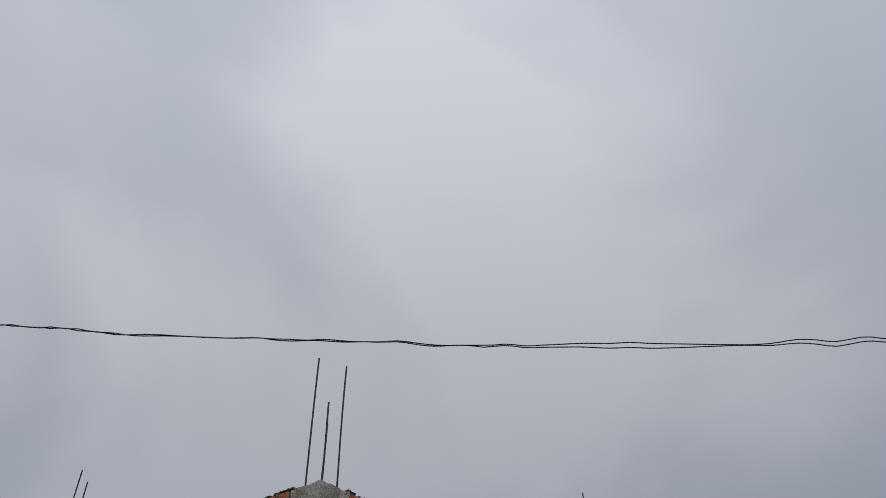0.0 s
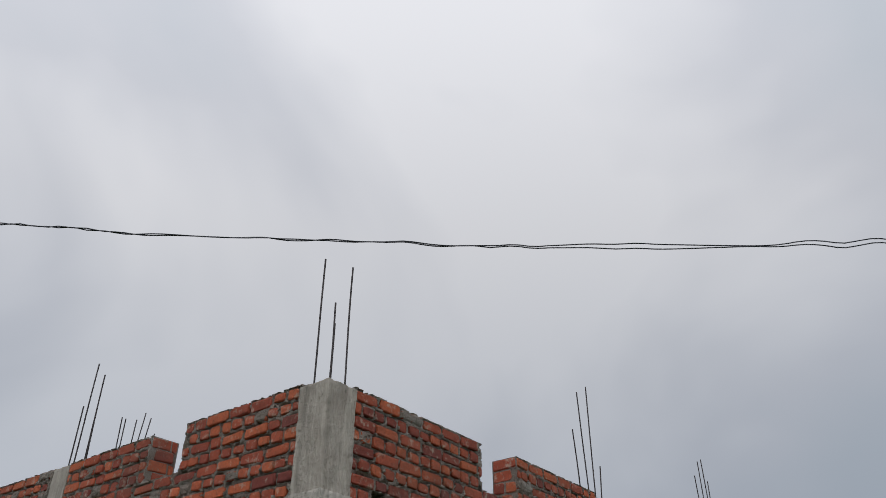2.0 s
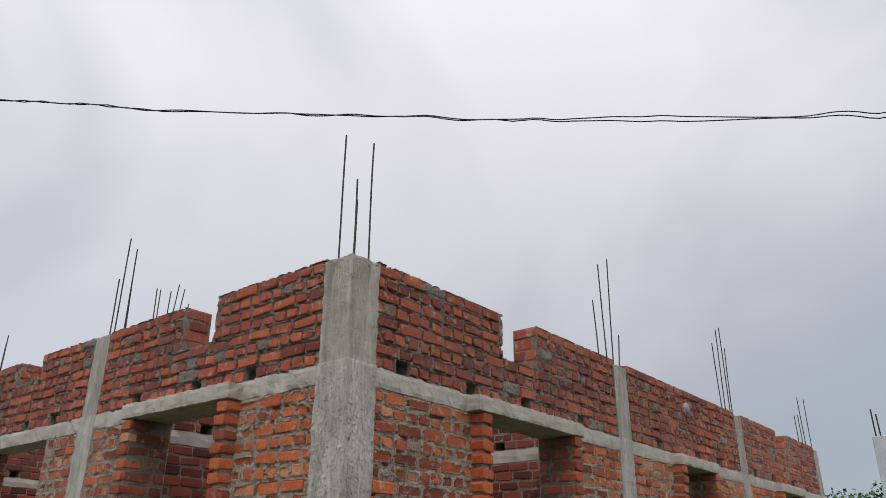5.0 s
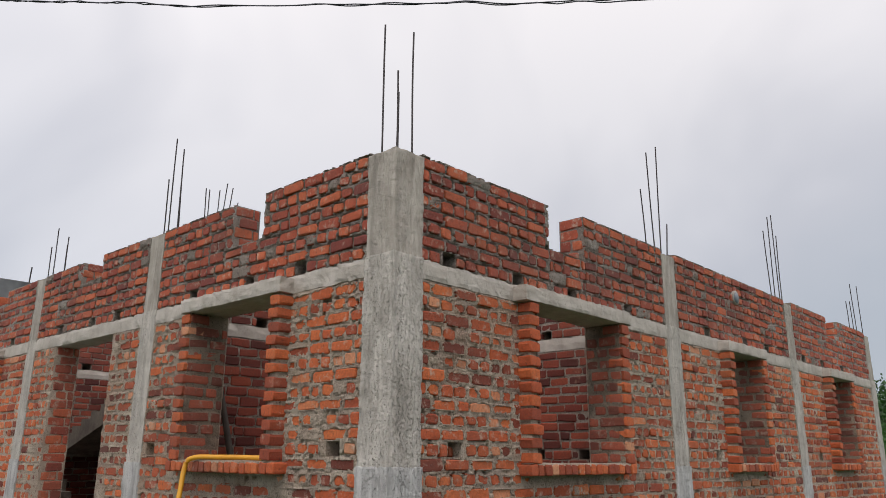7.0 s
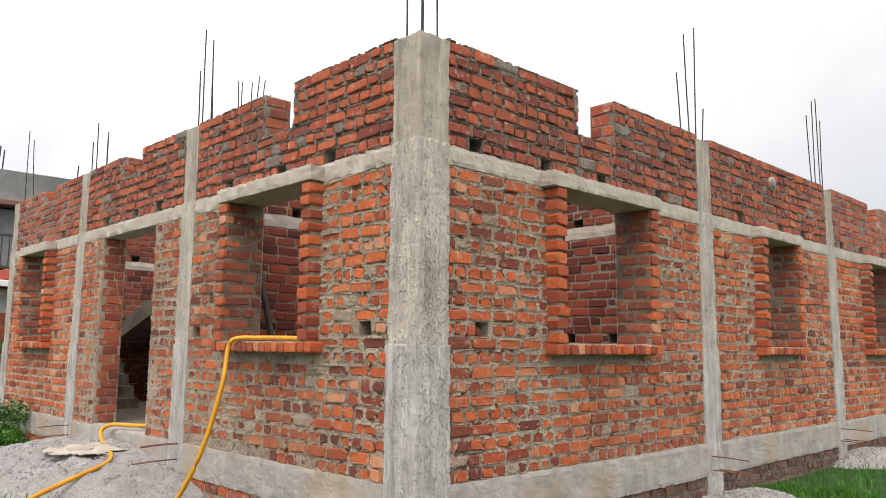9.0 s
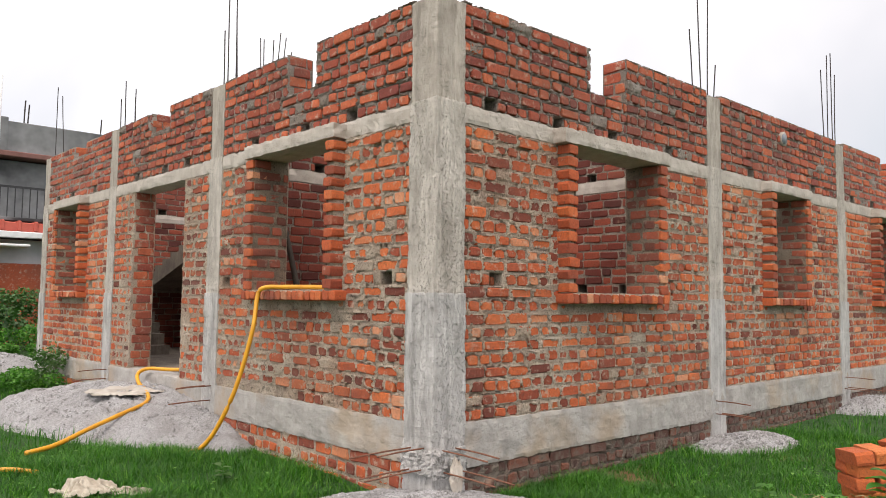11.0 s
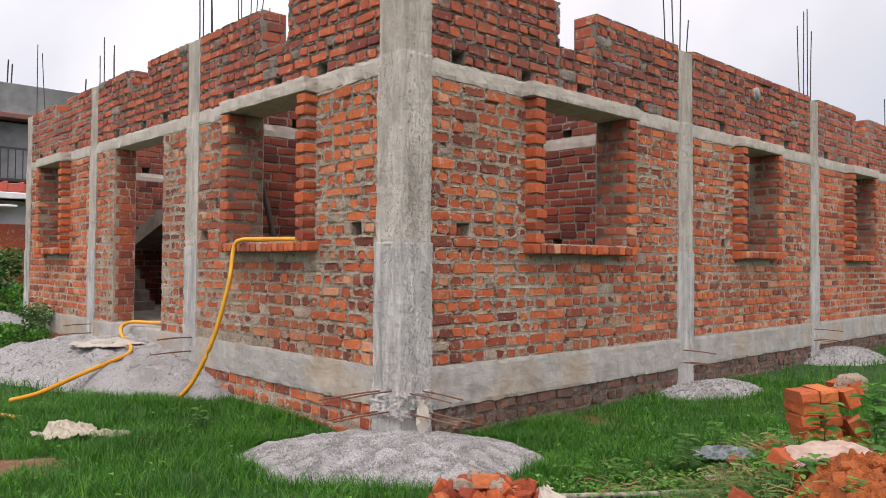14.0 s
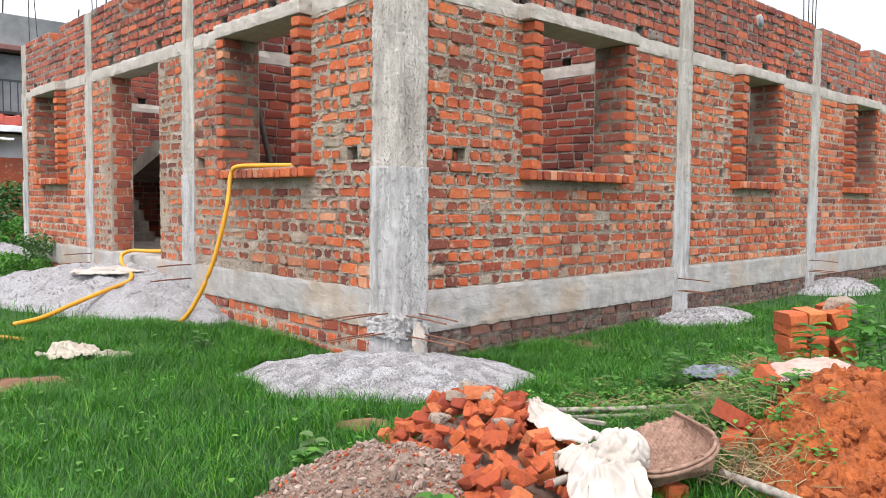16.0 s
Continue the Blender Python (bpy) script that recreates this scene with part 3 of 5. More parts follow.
w11 = upper(11, LEFT, -5.80, -3.29, fit_left([(4.30, 4.80, NB + 0.13, TOP + 1)]), [(-3.83, HZ), (-4.38, HZ), (-5.17, HZ)], step=0.016, seed=11.2, near=-3.3)
w12 = upper(12, LEFT, -8.56, -6.05, fit_left([(7.0, 7.5, NB + 0.2, TOP + 1)]), [(-6.6, HZ), (-7.51, HZ), (-8.13, HZ)], seed=12.3, near=-6, step=0.05)
for n, (m, a, b, s) in enumerate(((RIGHT, 1.37, 2.54, 1), (RIGHT, 4.85, 5.65, 2), (RIGHT, 8.17, 8.97, 3), (LEFT, -2.24, -1.13, 4), (LEFT, -7.78, -6.90, 5))):
    window(f"window_{n + 1}", m, a, b, WZ0, WZ1, "unglazed window opening framed by projecting orange brick jambs and sill", s)
reveal(w4, 2.20, -1, NB, TOP + 0.03, 4, 0.0, 0.23, 31, True)
reveal(w6, 9.05, -1, NB + 0.1, TOP + 0.03, 3, 0.0, 0.23, 32, True)
reveal(w10, -1.885, 1, NB, TOP, 4, 0.0, 0.23, 33, True)
reveal(w11, -4.80, 1, NB + 0.13, TOP, 3, 0.0, 0.23, 34, True)
reveal(w12, -7.5, 1, NB + 0.2, TOP, 2, 0.0, 0.23, 35, True)
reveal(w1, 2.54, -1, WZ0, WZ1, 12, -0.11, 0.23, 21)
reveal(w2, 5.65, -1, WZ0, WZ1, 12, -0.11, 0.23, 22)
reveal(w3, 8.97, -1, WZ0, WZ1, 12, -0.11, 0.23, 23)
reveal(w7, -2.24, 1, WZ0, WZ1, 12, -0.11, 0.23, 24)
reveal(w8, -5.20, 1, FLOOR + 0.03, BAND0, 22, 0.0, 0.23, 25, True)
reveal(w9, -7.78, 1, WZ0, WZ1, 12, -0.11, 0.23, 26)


def band(name, m, u0, u1, za, zb, d0, d1, material, label, step=0.03, amp=0.009, lips=()):
    ob = part(name, rough_box((u1 - u0, d1 - d0, zb - za), ((u0 + u1) / 2, (d0 + d1) / 2, (za + zb) / 2), step, amp, u0 + za), material)
    ob.matrix_world = m
    tagged(ob, label, "beam", "", "structure")
    for a, b in lips:
        part("lintel", rough_box((b - a, 0.13, zb - za - 0.02), ((a + b) / 2, -0.07, (za + zb) / 2 - 0.012), step, amp * 0.8, a + 7), material, ob)
    return ob


band("lintel_band", RIGHT, 0.0, 10.66, BAND0, BAND1 + 0.005, -0.012, 0.24, concrete_band, "cast grey concrete lintel band across the long facade", lips=((1.20, 2.70), (4.72, 5.78), (8.04, 9.10)))
band("lintel_band", LEFT, -8.80, -0.25, BAND0, BAND1 + 0.005, -0.012, 0.24, concrete_band, "cast grey concrete lintel band across the door facade", lips=((-2.38, -1.0), (-7.91, -6.78)))
band("plinth_band", RIGHT, 0.0, 10.66, 0.215, FLOOR + 0.015, -0.022, 0.22, plinth_mat, "grey cement-rendered plinth band with brown stains", 0.03, 0.007)
band("plinth_band", LEFT, -8.80, -0.23, 0.245, FLOOR + 0.02, -0.022, 0.22, plinth_mat, "grey cement-rendered plinth band with brown stains", 0.03, 0.007)
bay("wall_13", RIGHT, 0.25, 10.66, -0.15, 0.22, 4, "foot", "damp dark brick footing under the plinth band", seed=13.1, step=0.04, amp=0.02)
bay("wall_14", LEFT, -8.80, -0.25, -0.15, 0.25, 4, "low", "damp brick footing under the plinth band", seed=14.1, step=0.04, amp=0.012)


def rod(x, y, z0, z1, lean=(0, 0), r=0.0065):
    bm = bmesh.new()
    n, rings = 7, 9
    rr = []
    for i in range(rings):
        t = i / (rings - 1)
        c = Vector((x + lean[0] * t + 0.0025 * math.sin(4 * t + x * 9), y + lean[1] * t + 0.0025 * math.sin(4 * t + z1 * 7), z0 + (z1 - z0) * t))
        rr.append([bm.verts.new(c + Vector((math.cos(6.283 * k / n) * r, math.sin(6.283 * k / n) * r, 0))) for k in range(n)])
    for a, b in zip(rr, rr[1:]):
        for k in range(n):
            bm.faces.new((a[k], a[(k + 1) % n], b[(k + 1) % n], b[k]))
    bm.faces.new(rr[-1])
    return bm


def column(x, y, sx, sy, rods, label, seed, foot=-0.1, top=TOP - 0.01, step=0.03):
    """A cast column in three lifts, with bare bars standing out of its top. x, y: its outer corner nearest the origin."""
    c = empty("column", Matrix.Translation((x, y, 0)), label, "column", "cast columns")
    cx, cy = sx / 2, sy / 2
    part("lower_lift", rough_box((sx + 0.02, sy + 0.02, 1.38 - foot), (cx, cy, (1.38 + foot) / 2), step, 0.005, seed, 13, 0.6, 0.0035), concrete_new, c, "pale fresh streaked concrete lift")
    part("middle_lift", rough_box((sx, sy, BAND1 + 0.01 - 1.375), (cx, cy, (BAND1 + 0.01 + 1.375) / 2), step, 0.004, seed + 3, 20, 0.8, 0.004), concrete, c, "rough honeycombed concrete lift")
    part("upper_lift", rough_box((sx - 0.012, sy - 0.012, top - BAND1), (cx + 0.004, cy + 0.004, (top + BAND1) / 2), step, 0.004, seed + 5, 9, 0.5, 0.003), concrete_old, c, "smooth weathered concrete lift")
    for rx, ry, rz, lx in rods:
        part("rebar", rod(rx - x, ry - y, top - 0.05, rz, (lx, 0)), steel, c)
    return c


CL = "rough grey cast concrete column with bare steel bars on top"
column(-0.02, -0.02, 0.275, 0.275, [(0.055, 0.20, 4.385, 0.0), (0.195, 0.055, 4.33, 0.0), (0.055, 0.055, 3.975, 0), (0.20, 0.20, 3.92, 0)], "stout grey concrete corner column with bare steel bars on top", 1, -0.15, TOP - 0.02, 0.014)
column(3.58, -0.015, 0.28, 0.26, [(3.54, 0.12, 4.06, -0.05), (3.595, 0.06, 4.45, -0.06), (3.72, 0.06, 4.58, 0.03), (3.845, 0.06, 3.77, 0.04)], CL, 2, step=0.022)
column(6.87, -0.015, 0.26, 0.26, [(6.84, 0.12, 4.36, -0.07), (6.96, 0.06, 4.6, -0.03), (7.05, 0.15, 4.62, 0.0), (7.20, 0.12, 4.39, 0.03)], CL, 3, step=0.05)
column(10.40, -0.015, 0.26, 0.26, [(10.30, 0.06, 4.22, -0.06), (10.38, 0.18, 3.97, -0.02), (10.62, 0.06, 4.25, 0.0), (10.60, 0.18, 4.0, -0.03)], CL, 4, step=0.05)
column(-0.015, 3.03, 0.26, 0.26, [(0.10, 3.28, 4.0, 0), (0.08, 3.16, 4.38, 0), (0.16, 3.12, 4.28, -0.02), (0.12, 3.07, 3.97, 0)], CL, 5, step=0.022)
column(-0.015, 5.80, 0.26, 0.25, [(0.10, 6.07, 3.83, 0), (0.08, 5.87, 4.02, 0), (0.16, 5.75, 3.91, 0), (0.12, 5.65, 3.78, 0)], CL, 6, step=0.05)
column(-0.015, 8.56, 0.26, 0.25, [(0.10, 8.76, 4.52, 0), (0.14, 8.48, 4.33, -0.05)], CL, 7, step=0.05)

# ---- inside ----
def inner(n, m, u0, u1, holes=(), gaps=()):
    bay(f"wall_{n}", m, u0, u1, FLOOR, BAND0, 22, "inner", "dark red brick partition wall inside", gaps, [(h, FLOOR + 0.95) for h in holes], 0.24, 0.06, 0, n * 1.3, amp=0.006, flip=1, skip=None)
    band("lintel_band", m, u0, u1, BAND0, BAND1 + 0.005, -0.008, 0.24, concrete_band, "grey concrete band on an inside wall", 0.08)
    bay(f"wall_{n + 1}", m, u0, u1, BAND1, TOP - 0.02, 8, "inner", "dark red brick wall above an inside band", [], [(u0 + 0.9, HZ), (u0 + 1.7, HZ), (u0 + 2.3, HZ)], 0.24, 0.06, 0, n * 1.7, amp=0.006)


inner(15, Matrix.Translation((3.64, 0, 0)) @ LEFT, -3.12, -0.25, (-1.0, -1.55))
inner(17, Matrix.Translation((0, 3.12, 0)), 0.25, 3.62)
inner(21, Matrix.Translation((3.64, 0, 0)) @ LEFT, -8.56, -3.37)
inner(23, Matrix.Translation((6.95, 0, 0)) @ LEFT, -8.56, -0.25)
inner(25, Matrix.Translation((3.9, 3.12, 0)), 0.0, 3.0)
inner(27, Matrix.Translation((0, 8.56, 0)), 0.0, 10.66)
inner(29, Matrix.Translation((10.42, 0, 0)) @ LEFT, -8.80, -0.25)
column(3.62, 3.10, 0.26, 0.26, [(3.60, 3.12, 4.6, -0.05), (3.70, 3.20, 4.62, 0), (3.80, 3.12, 4.58, 0.02), (3.88, 3.3, 4.75, 0.10), (3.9, 3.1, 4.72, 0.12), (4.02, 3.2, 4.4, 0.10)], CL, 8, 0.4, step=0.06)
floor = part("floor", rough_box((10.2, 8.4, 0.3), (5.33, 4.40, FLOOR - 0.13), 0.3, 0.01, 5), shaded_concrete)
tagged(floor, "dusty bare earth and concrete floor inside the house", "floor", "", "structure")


def stair():
    s = empty("staircase", Matrix.Translation((1.25, 7.0, FLOOR)), "bare concrete staircase turning inside the doorway", "staircase")
    for k in range(5):
        part("step", rough_box((0.98, 0.24, 0.155 * (k + 1)), (-0.5 + 0.01 * k, 0.12 + 0.215 * k, 0.0775 * (k + 1)), 0.12, 0.004, k), shaded_concrete, s)
    part("landing", rough_box((2.1, 0.9, 0.15), (0.1, 1.62, 0.98), 0.12, 0.004, 6), shaded_concrete, s)
    # flight made extra wide to keep light from the space below
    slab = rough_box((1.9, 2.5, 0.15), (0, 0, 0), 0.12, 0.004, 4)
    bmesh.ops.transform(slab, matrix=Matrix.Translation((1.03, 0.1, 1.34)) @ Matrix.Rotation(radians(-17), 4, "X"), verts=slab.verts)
    part("upper_flight", slab, shaded_concrete, s)
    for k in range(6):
        part("step", rough_box((1.9, 0.3, 0.14), (1.03, 1.0 - 0.28 * k, 1.16 + 0.09 * k), 0.12, 0.004, k + 20), shaded_concrete, s)
    return s


stair()

# ---- heaps on the ground ----
red_soil = plain_mat("red_clay", (0.20, 0.045, 0.009), (0.43, 0.112, 0.022), 9, 0.95, 1.0, 0.0, 0.03)
dry_soil = plain_mat("dry_red_soil", (0.13, 0.065, 0.035), (0.30, 0.14, 0.075), 12, 0.95, 1.0, 0.0, 0.03)
rubble_soil = plain_mat("rubble_fines", (0.17, 0.095, 0.065), (0.34, 0.235, 0.18), 25, 0.95, 1.0, 0.0, 0.02)
white_cloth = plain_mat("white_woven_sack", (0.33, 0.285, 0.235), (0.49, 0.455, 0.41), 5, 0.75, 0.35, 0.0, 0.01)
dirty_cloth = plain_mat("dirty_pink_sack", (0.34, 0.22, 0.17), (0.58, 0.47, 0.41), 7, 0.8, 0.5, 0.0, 0.01)
crumb_mat = plain_mat("mortar_crumbs", (0.17, 0.11, 0.082), (0.48, 0.37, 0.30), 30, 0.95, 0.6, 0.0, 0.006, (1, 1, 1), True)
rag_cloth = plain_mat("cream_rag", (0.30, 0.25, 0.19), (0.52, 0.47, 0.39), 18, 0.85, 0.6, 0.0, 0.01)
hose_mat = plain_mat("yellow_hose", (0.62, 0.27, 0.015), (0.74, 0.36, 0.025), 12, 0.38, 0.1)
black_plastic = plain_mat("black_plastic", (0.012, 0.012, 0.014), (0.03, 0.03, 0.032), 20, 0.4, 0.3)
grey_plastic = plain_mat("grey_polythene", (0.05, 0.062, 0.078), (0.20, 0.225, 0.255), 14, 0.3, 0.5, 0.0, 0.01)
bamboo = plain_mat("weathered_bamboo", (0.17, 0.14, 0.115), (0.35, 0.31, 0.26), 14, 0.6, 0.4, 0.0, 0.004, (3, 3, 3))
cane = plain_mat("cane_weave", (0.16, 0.085, 0.055), (0.33, 0.20, 0.14), 26, 0.7, 0.6, 0.0, 0.005)
wood = plain_mat("old_timber", (0.035, 0.026, 0.02), (0.10, 0.075, 0.055), 18, 0.8, 0.6, 0.0, 0.006, (1, 1, 0.2))
wire_mat = plain_mat("cable_sheath", (0.012, 0.013, 0.02), (0.03, 0.032, 0.045), 40, 0.5, 0.1)
SOIL = (0.38, -2.98, 0.95, 0.52)
HEAPS = {  # x, y, half width, half depth, height, turn
    "corner": (-0.22, -0.19, 1.0, 0.66, 0.13, -45),
    "door": (-0.25, 4.35, 1.15, 2.15, 0.34, 12),
    "column": (3.72, -0.28, 0.72, 0.36, 0.11, -8),
    "far_column": (7.45, -0.20, 0.85, 0.45, 0.17, -5),
    "end": (-0.5, 10.0, 1.1, 1.0, 0.30, 0),
}


def dome(x, y, h):
    cx, cy, a, b, top, turn = h
    t = radians(turn)
    u, v = (x - cx) * math.cos(t) + (y - cy) * math.sin(t), -(x - cx) * math.sin(t) + (y - cy) * math.cos(t)
    r = math.hypot(u / a, v / b) + 0.10 * noise.noise(Vector((x * 2.6, y * 2.6, top * 9)))
    return max(0.0, 1 - r * r) ** 0.9


def on_heap(x, y):
    return max(h[4] * dome(x, y, h) for h in HEAPS.values())


def heap(key, label, material, step=0.03, chips=0, lump=0.02, size=0.010):
    h = HEAPS[key]
    r = max(h[2], h[3]) * 1.15
    n = round(2 * r / step)
    verts, faces, idx = [], [], {}
    for i in range(n + 1):
        for j in range(n + 1):
            x, y = h[0] - r + i * step, h[1] - r + j * step
            d = dome(x, y, h)
            q = Vector((x * 9, y * 9, 1))
            z = hill(x, y) + h[4] * d + (lump * (noise.noise(q) + 0.6 * noise.noise(q * 2.7)) * min(1, d * 4) - (0.03 if d <= 0 else 0))
            idx[i, j] = (len(verts), d)
            verts.append((x, y, z))
    for i in range(n):
        for j in range(n):
            c = [idx[i, j], idx[i + 1, j], idx[i + 1, j + 1], idx[i, j + 1]]
            if max(k[1] for k in c) > 0:
                faces.append([k[0] for k in c])
    ob = new("gravel_heap", mesh("gravel_heap", verts, faces, material, True))
    tagged(ob, label, "gravel heap", "heaps of stone dust")
    if chips:
        rng = random.Random(key)
        vs, fs = [], []
        while len(vs) < chips * 5:
            x, y = h[0] + rng.uniform(-r, r), h[1] + rng.uniform(-r, r)
            d = dome(x, y, h)
            if d <= 0.0:
                continue
            s = size * rng.uniform(0.4, 1.4)
            z = hill(x, y) + h[4] * d + 0.2 * s
            k = len(vs)
            a = rng.uniform(0, 6.28)
            for t in range(3):
                vs.append((x + s * math.cos(a + 2.1 * t), y + s * math.sin(a + 2.1 * t), z - 0.3 * s + rng.uniform(0, s)))
            vs += [(x, y, z + s), (x, y, z - s)]
            fs += [(k, k + 1, k + 3), (k + 1, k + 2, k + 3), (k + 2, k, k + 3), (k + 1, k, k + 4), (k + 2, k + 1, k + 4), (k, k + 2, k + 4)]
        tagged(part("chips", mesh("chips", vs, fs, chip_mat), None, ob), kind="stuff")
    return ob


heap("corner", "low pale grey stone dust heap round the corner column", gravel, 0.016, 16000, 0.028, 0.0062)
heap("door", "wide grey stone dust heap before the doorway", gravel, 0.03, 6000, 0.035, 0.008)
heap("column", "small grey stone dust heap beside a wall column", gravel, 0.04, 1500, 0.02, 0.012)
heap("far_column", "small grey stone dust heap beside the far column", gravel, 0.05, 800, 0.02, 0.014)
HEAPS["patch"] = (-2.1, 1.1, 0.45, 0.24, 0.012, -40)
HEAPS["small_patch"] = (-0.98, -0.93, 0.17, 0.11, 0.03, -40)
for key, ob in (("patch", None), ("small_patch", None)):
    ob = heap(key, "bare patch of reddish soil in the grass", dry_soil, 0.02, 0, 0.012)
    ob.name = "soil_patch"
    tagged(ob, "", "soil patch", "bare soil patches")
heap("end", "grey stone dust heap past the end of the house", gravel, 0.06, 500, 0.02, 0.016)


def chunk(seed, size, material, n=13):
    """A broken lump with flat faces."""
    rng = random.Random(seed)
    bm = bmesh.new()
    corners = [(i, j, k) for i in (-1, 1) for j in (-1, 1) for k in (-1, 1)]
    for c in corners + [rng.choice(corners) for _ in range(max(0, n - 8))]:
        v = [t * rng.uniform(0.36, 1.0) for t in c]
        bm.verts.new((v[0] * size[0] / 2, v[1] * size[1] / 2, v[2] * size[2] / 2))
    out = bmesh.ops.convex_hull(bm, input=bm.verts)
    bmesh.ops.delete(bm, geom=[g for g in out["geom_interior"] if isinstance(g, bmesh.types.BMVert)], context="VERTS")
    bmesh.ops.bevel(bm, geom=bm.edges[:], offset=min(size) * 0.045, segments=1, affect="EDGES", clamp_overlap=True)
    me = bpy.data.meshes.new("brick_piece")
    bm.to_mesh(me)
    bm.free()
    me.materials.append(material)
    return me


def earth_crumb(seed):
    """A rounded crumb of earth."""
    bm = bmesh.new()
    bmesh.ops.create_icosphere(bm, subdivisions=2, radius=1.0)
    for v in bm.verts:
        v.co *= 1 + 0.45 * noise.noise(v.co * 1.4 + Vector((seed, 0, 0))) + 0.2 * noise.noise(v.co * 3.5)
        v.co.z *= 0.75
    me = bpy.data.meshes.new("clod")
    bm.to_mesh(me)
    bm.free()
    me.materials.append(red_soil)
    return me


def soil_mound():
    cx, cy, a, b = SOIL
    n, verts, faces = 170, [], []
    m = round(n * b / a)
    for i in range(n + 1):
        for j in range(m + 1):
            x, y = cx - 1.1 * a + 2.2 * a * i / n, cy - 1.1 * b + 2.2 * b * j / m
            r = math.hypot((x - cx) / a, (y - cy) / b) + 0.12 * noise.noise(Vector((x * 3, y * 3, 4)))
            d = max(0, 1 - r)
            q = Vector((x * 7, y * 7, 3))
            clod = 0.07 * noise.noise(q) + 0.07 * abs(noise.noise(q * 1.8)) + 0.035 * noise.noise(q * 4) + 0.018 * noise.noise(q * 9)
            verts.append((x, y, hill(x, y) + (0.03 + clod) * min(1, d * 5) - (0.05 if d <= 0 else 0)))
    for i in range(n):
        for j in range(m):
            k = i * (m + 1) + j
            faces.append((k, k + m + 1, k + m + 2, k + 1))
    ob = new("soil_mound", mesh("soil_mound", verts, faces, red_soil, False))
    rng = random.Random(91)
    kinds, items = [earth_crumb(900 + i) for i in range(6)], []
    while len(items) < 700:
        x, y = cx + rng.uniform(-a, a), cy + rng.uniform(-b, b) * 1.05
        if math.hypot((x - cx) / a, (y - cy) / b) < 1.05:
            s = 0.032 * rng.random() ** 3 + 0.004
            items.append((rng.choice(kinds), Matrix.LocRotScale((x, y, hill(x, y) + 0.03 + s * 0.4), Euler((rng.uniform(0, 6), rng.uniform(0, 6), 0)), (s, s, s))))
    for _ in range(60):
        x, y = cx + rng.uniform(-a, a) * 0.9, cy + rng.uniform(-b, b) * 0.9
        s = rng.uniform(0.02, 0.055)
        items.append((rng.choice(kinds), Matrix.LocRotScale((x, y, hill(x, y) + 0.04), Euler((rng.uniform(0, 6), rng.uniform(0, 6), 0)), (s, s, s * 0.8))))
    joined("clods", items, red_soil, ob)
    return tagged(ob, "mound of crumbly red clay soil", "soil mound")


mound = soil_mound()


def brick_heap():
    rng = random.Random(5)
    cx, cy = -0.93, -1.58
    top = empty("brick_heap", Matrix.Translation((cx, cy, hill(cx, cy))), "heap of broken orange-red bricks dumped on the grass", "brick heap")
    kinds = [chunk(i, (rng.uniform(0.10, 0.17), rng.uniform(0.08, 0.115), rng.uniform(0.06, 0.085)), brick_rubble, rng.choice((8, 9, 11))) for i in range(30)]

    def turned(u, v):
        return 0.72 * u + 0.69 * v, -0.69 * u + 0.72 * v

    def height(u, v):
        back = 0.27 * max(0, 1 - ((u - 0.08) / 0.44) ** 2 - ((v - 0.02) / 0.48) ** 2)
        front = 0.21 * max(0, 1 - ((u - 0.19) / 0.30) ** 2 - ((v + 0.42) / 0.52) ** 2)
        return max(back, front)

    verts, faces, n = [], [], 40
    for i in range(n + 1):
        for j in range(n + 1):
            u, v = -0.5 + 1.1 * i / n, -1.0 + 1.6 * j / n
            verts.append((*turned(u, v), height(u, v) - 0.10))
    for i in range(n):
        for j in range(n):
            k = i * (n + 1) + j
            faces.append((k, k + n + 1, k + n + 2, k + 1))
    part("brick_dust", mesh("brick_dust", verts, faces, rubble_soil), None, top)
    count = 0
    while count < 298:
        u, v = rng.uniform(-0.42, 0.56), rng.uniform(-0.96, 0.52)
        h = height(u, v)
        if h < 0.004:
            continue
        count += 1
        s = rng.uniform(0.3, 0.72) if rng.random() < 0.7 else rng.uniform(0.72, 0.98)
        ob = new("brick_piece", rng.choice(kinds))
        ob.parent = top
        ob.matrix_basis = Matrix.LocRotScale((*turned(u, v), h + rng.uniform(-0.03, 0.03)), Euler((rng.uniform(-1.2, 1.2), rng.uniform(-0.9, 0.9), rng.uniform(0, 6.3))), (s, s, s))
    for k in range(7):
        u, v = rng.uniform(-0.1, 0.35), rng.uniform(-0.5, 0.1)
        part("mortar_lump", chunk(300 + k, (0.09, 0.075, 0.05), mortar, 18), None, top).matrix_basis = pose(*turned(u, v), height(u, v) + 0.02, rng.uniform(-30, 30), rng.uniform(-30, 30), rng.uniform(0, 360))
    part("mortar_slab", chunk(333, (0.20, 0.12, 0.06), mortar, 12), None, top, "broken grey mortar slab").matrix_basis = pose(0.14, -0.13, 0.22, 14, 20, -30)
    part("brick_half", chunk(345, (0.15, 0.10, 0.085), brick_fresh, 8), None, top, "half brick with clean faces").matrix_basis = pose(-0.43, -0.36, 0.10, 62, 18, 70)
    return top


brick_heap()


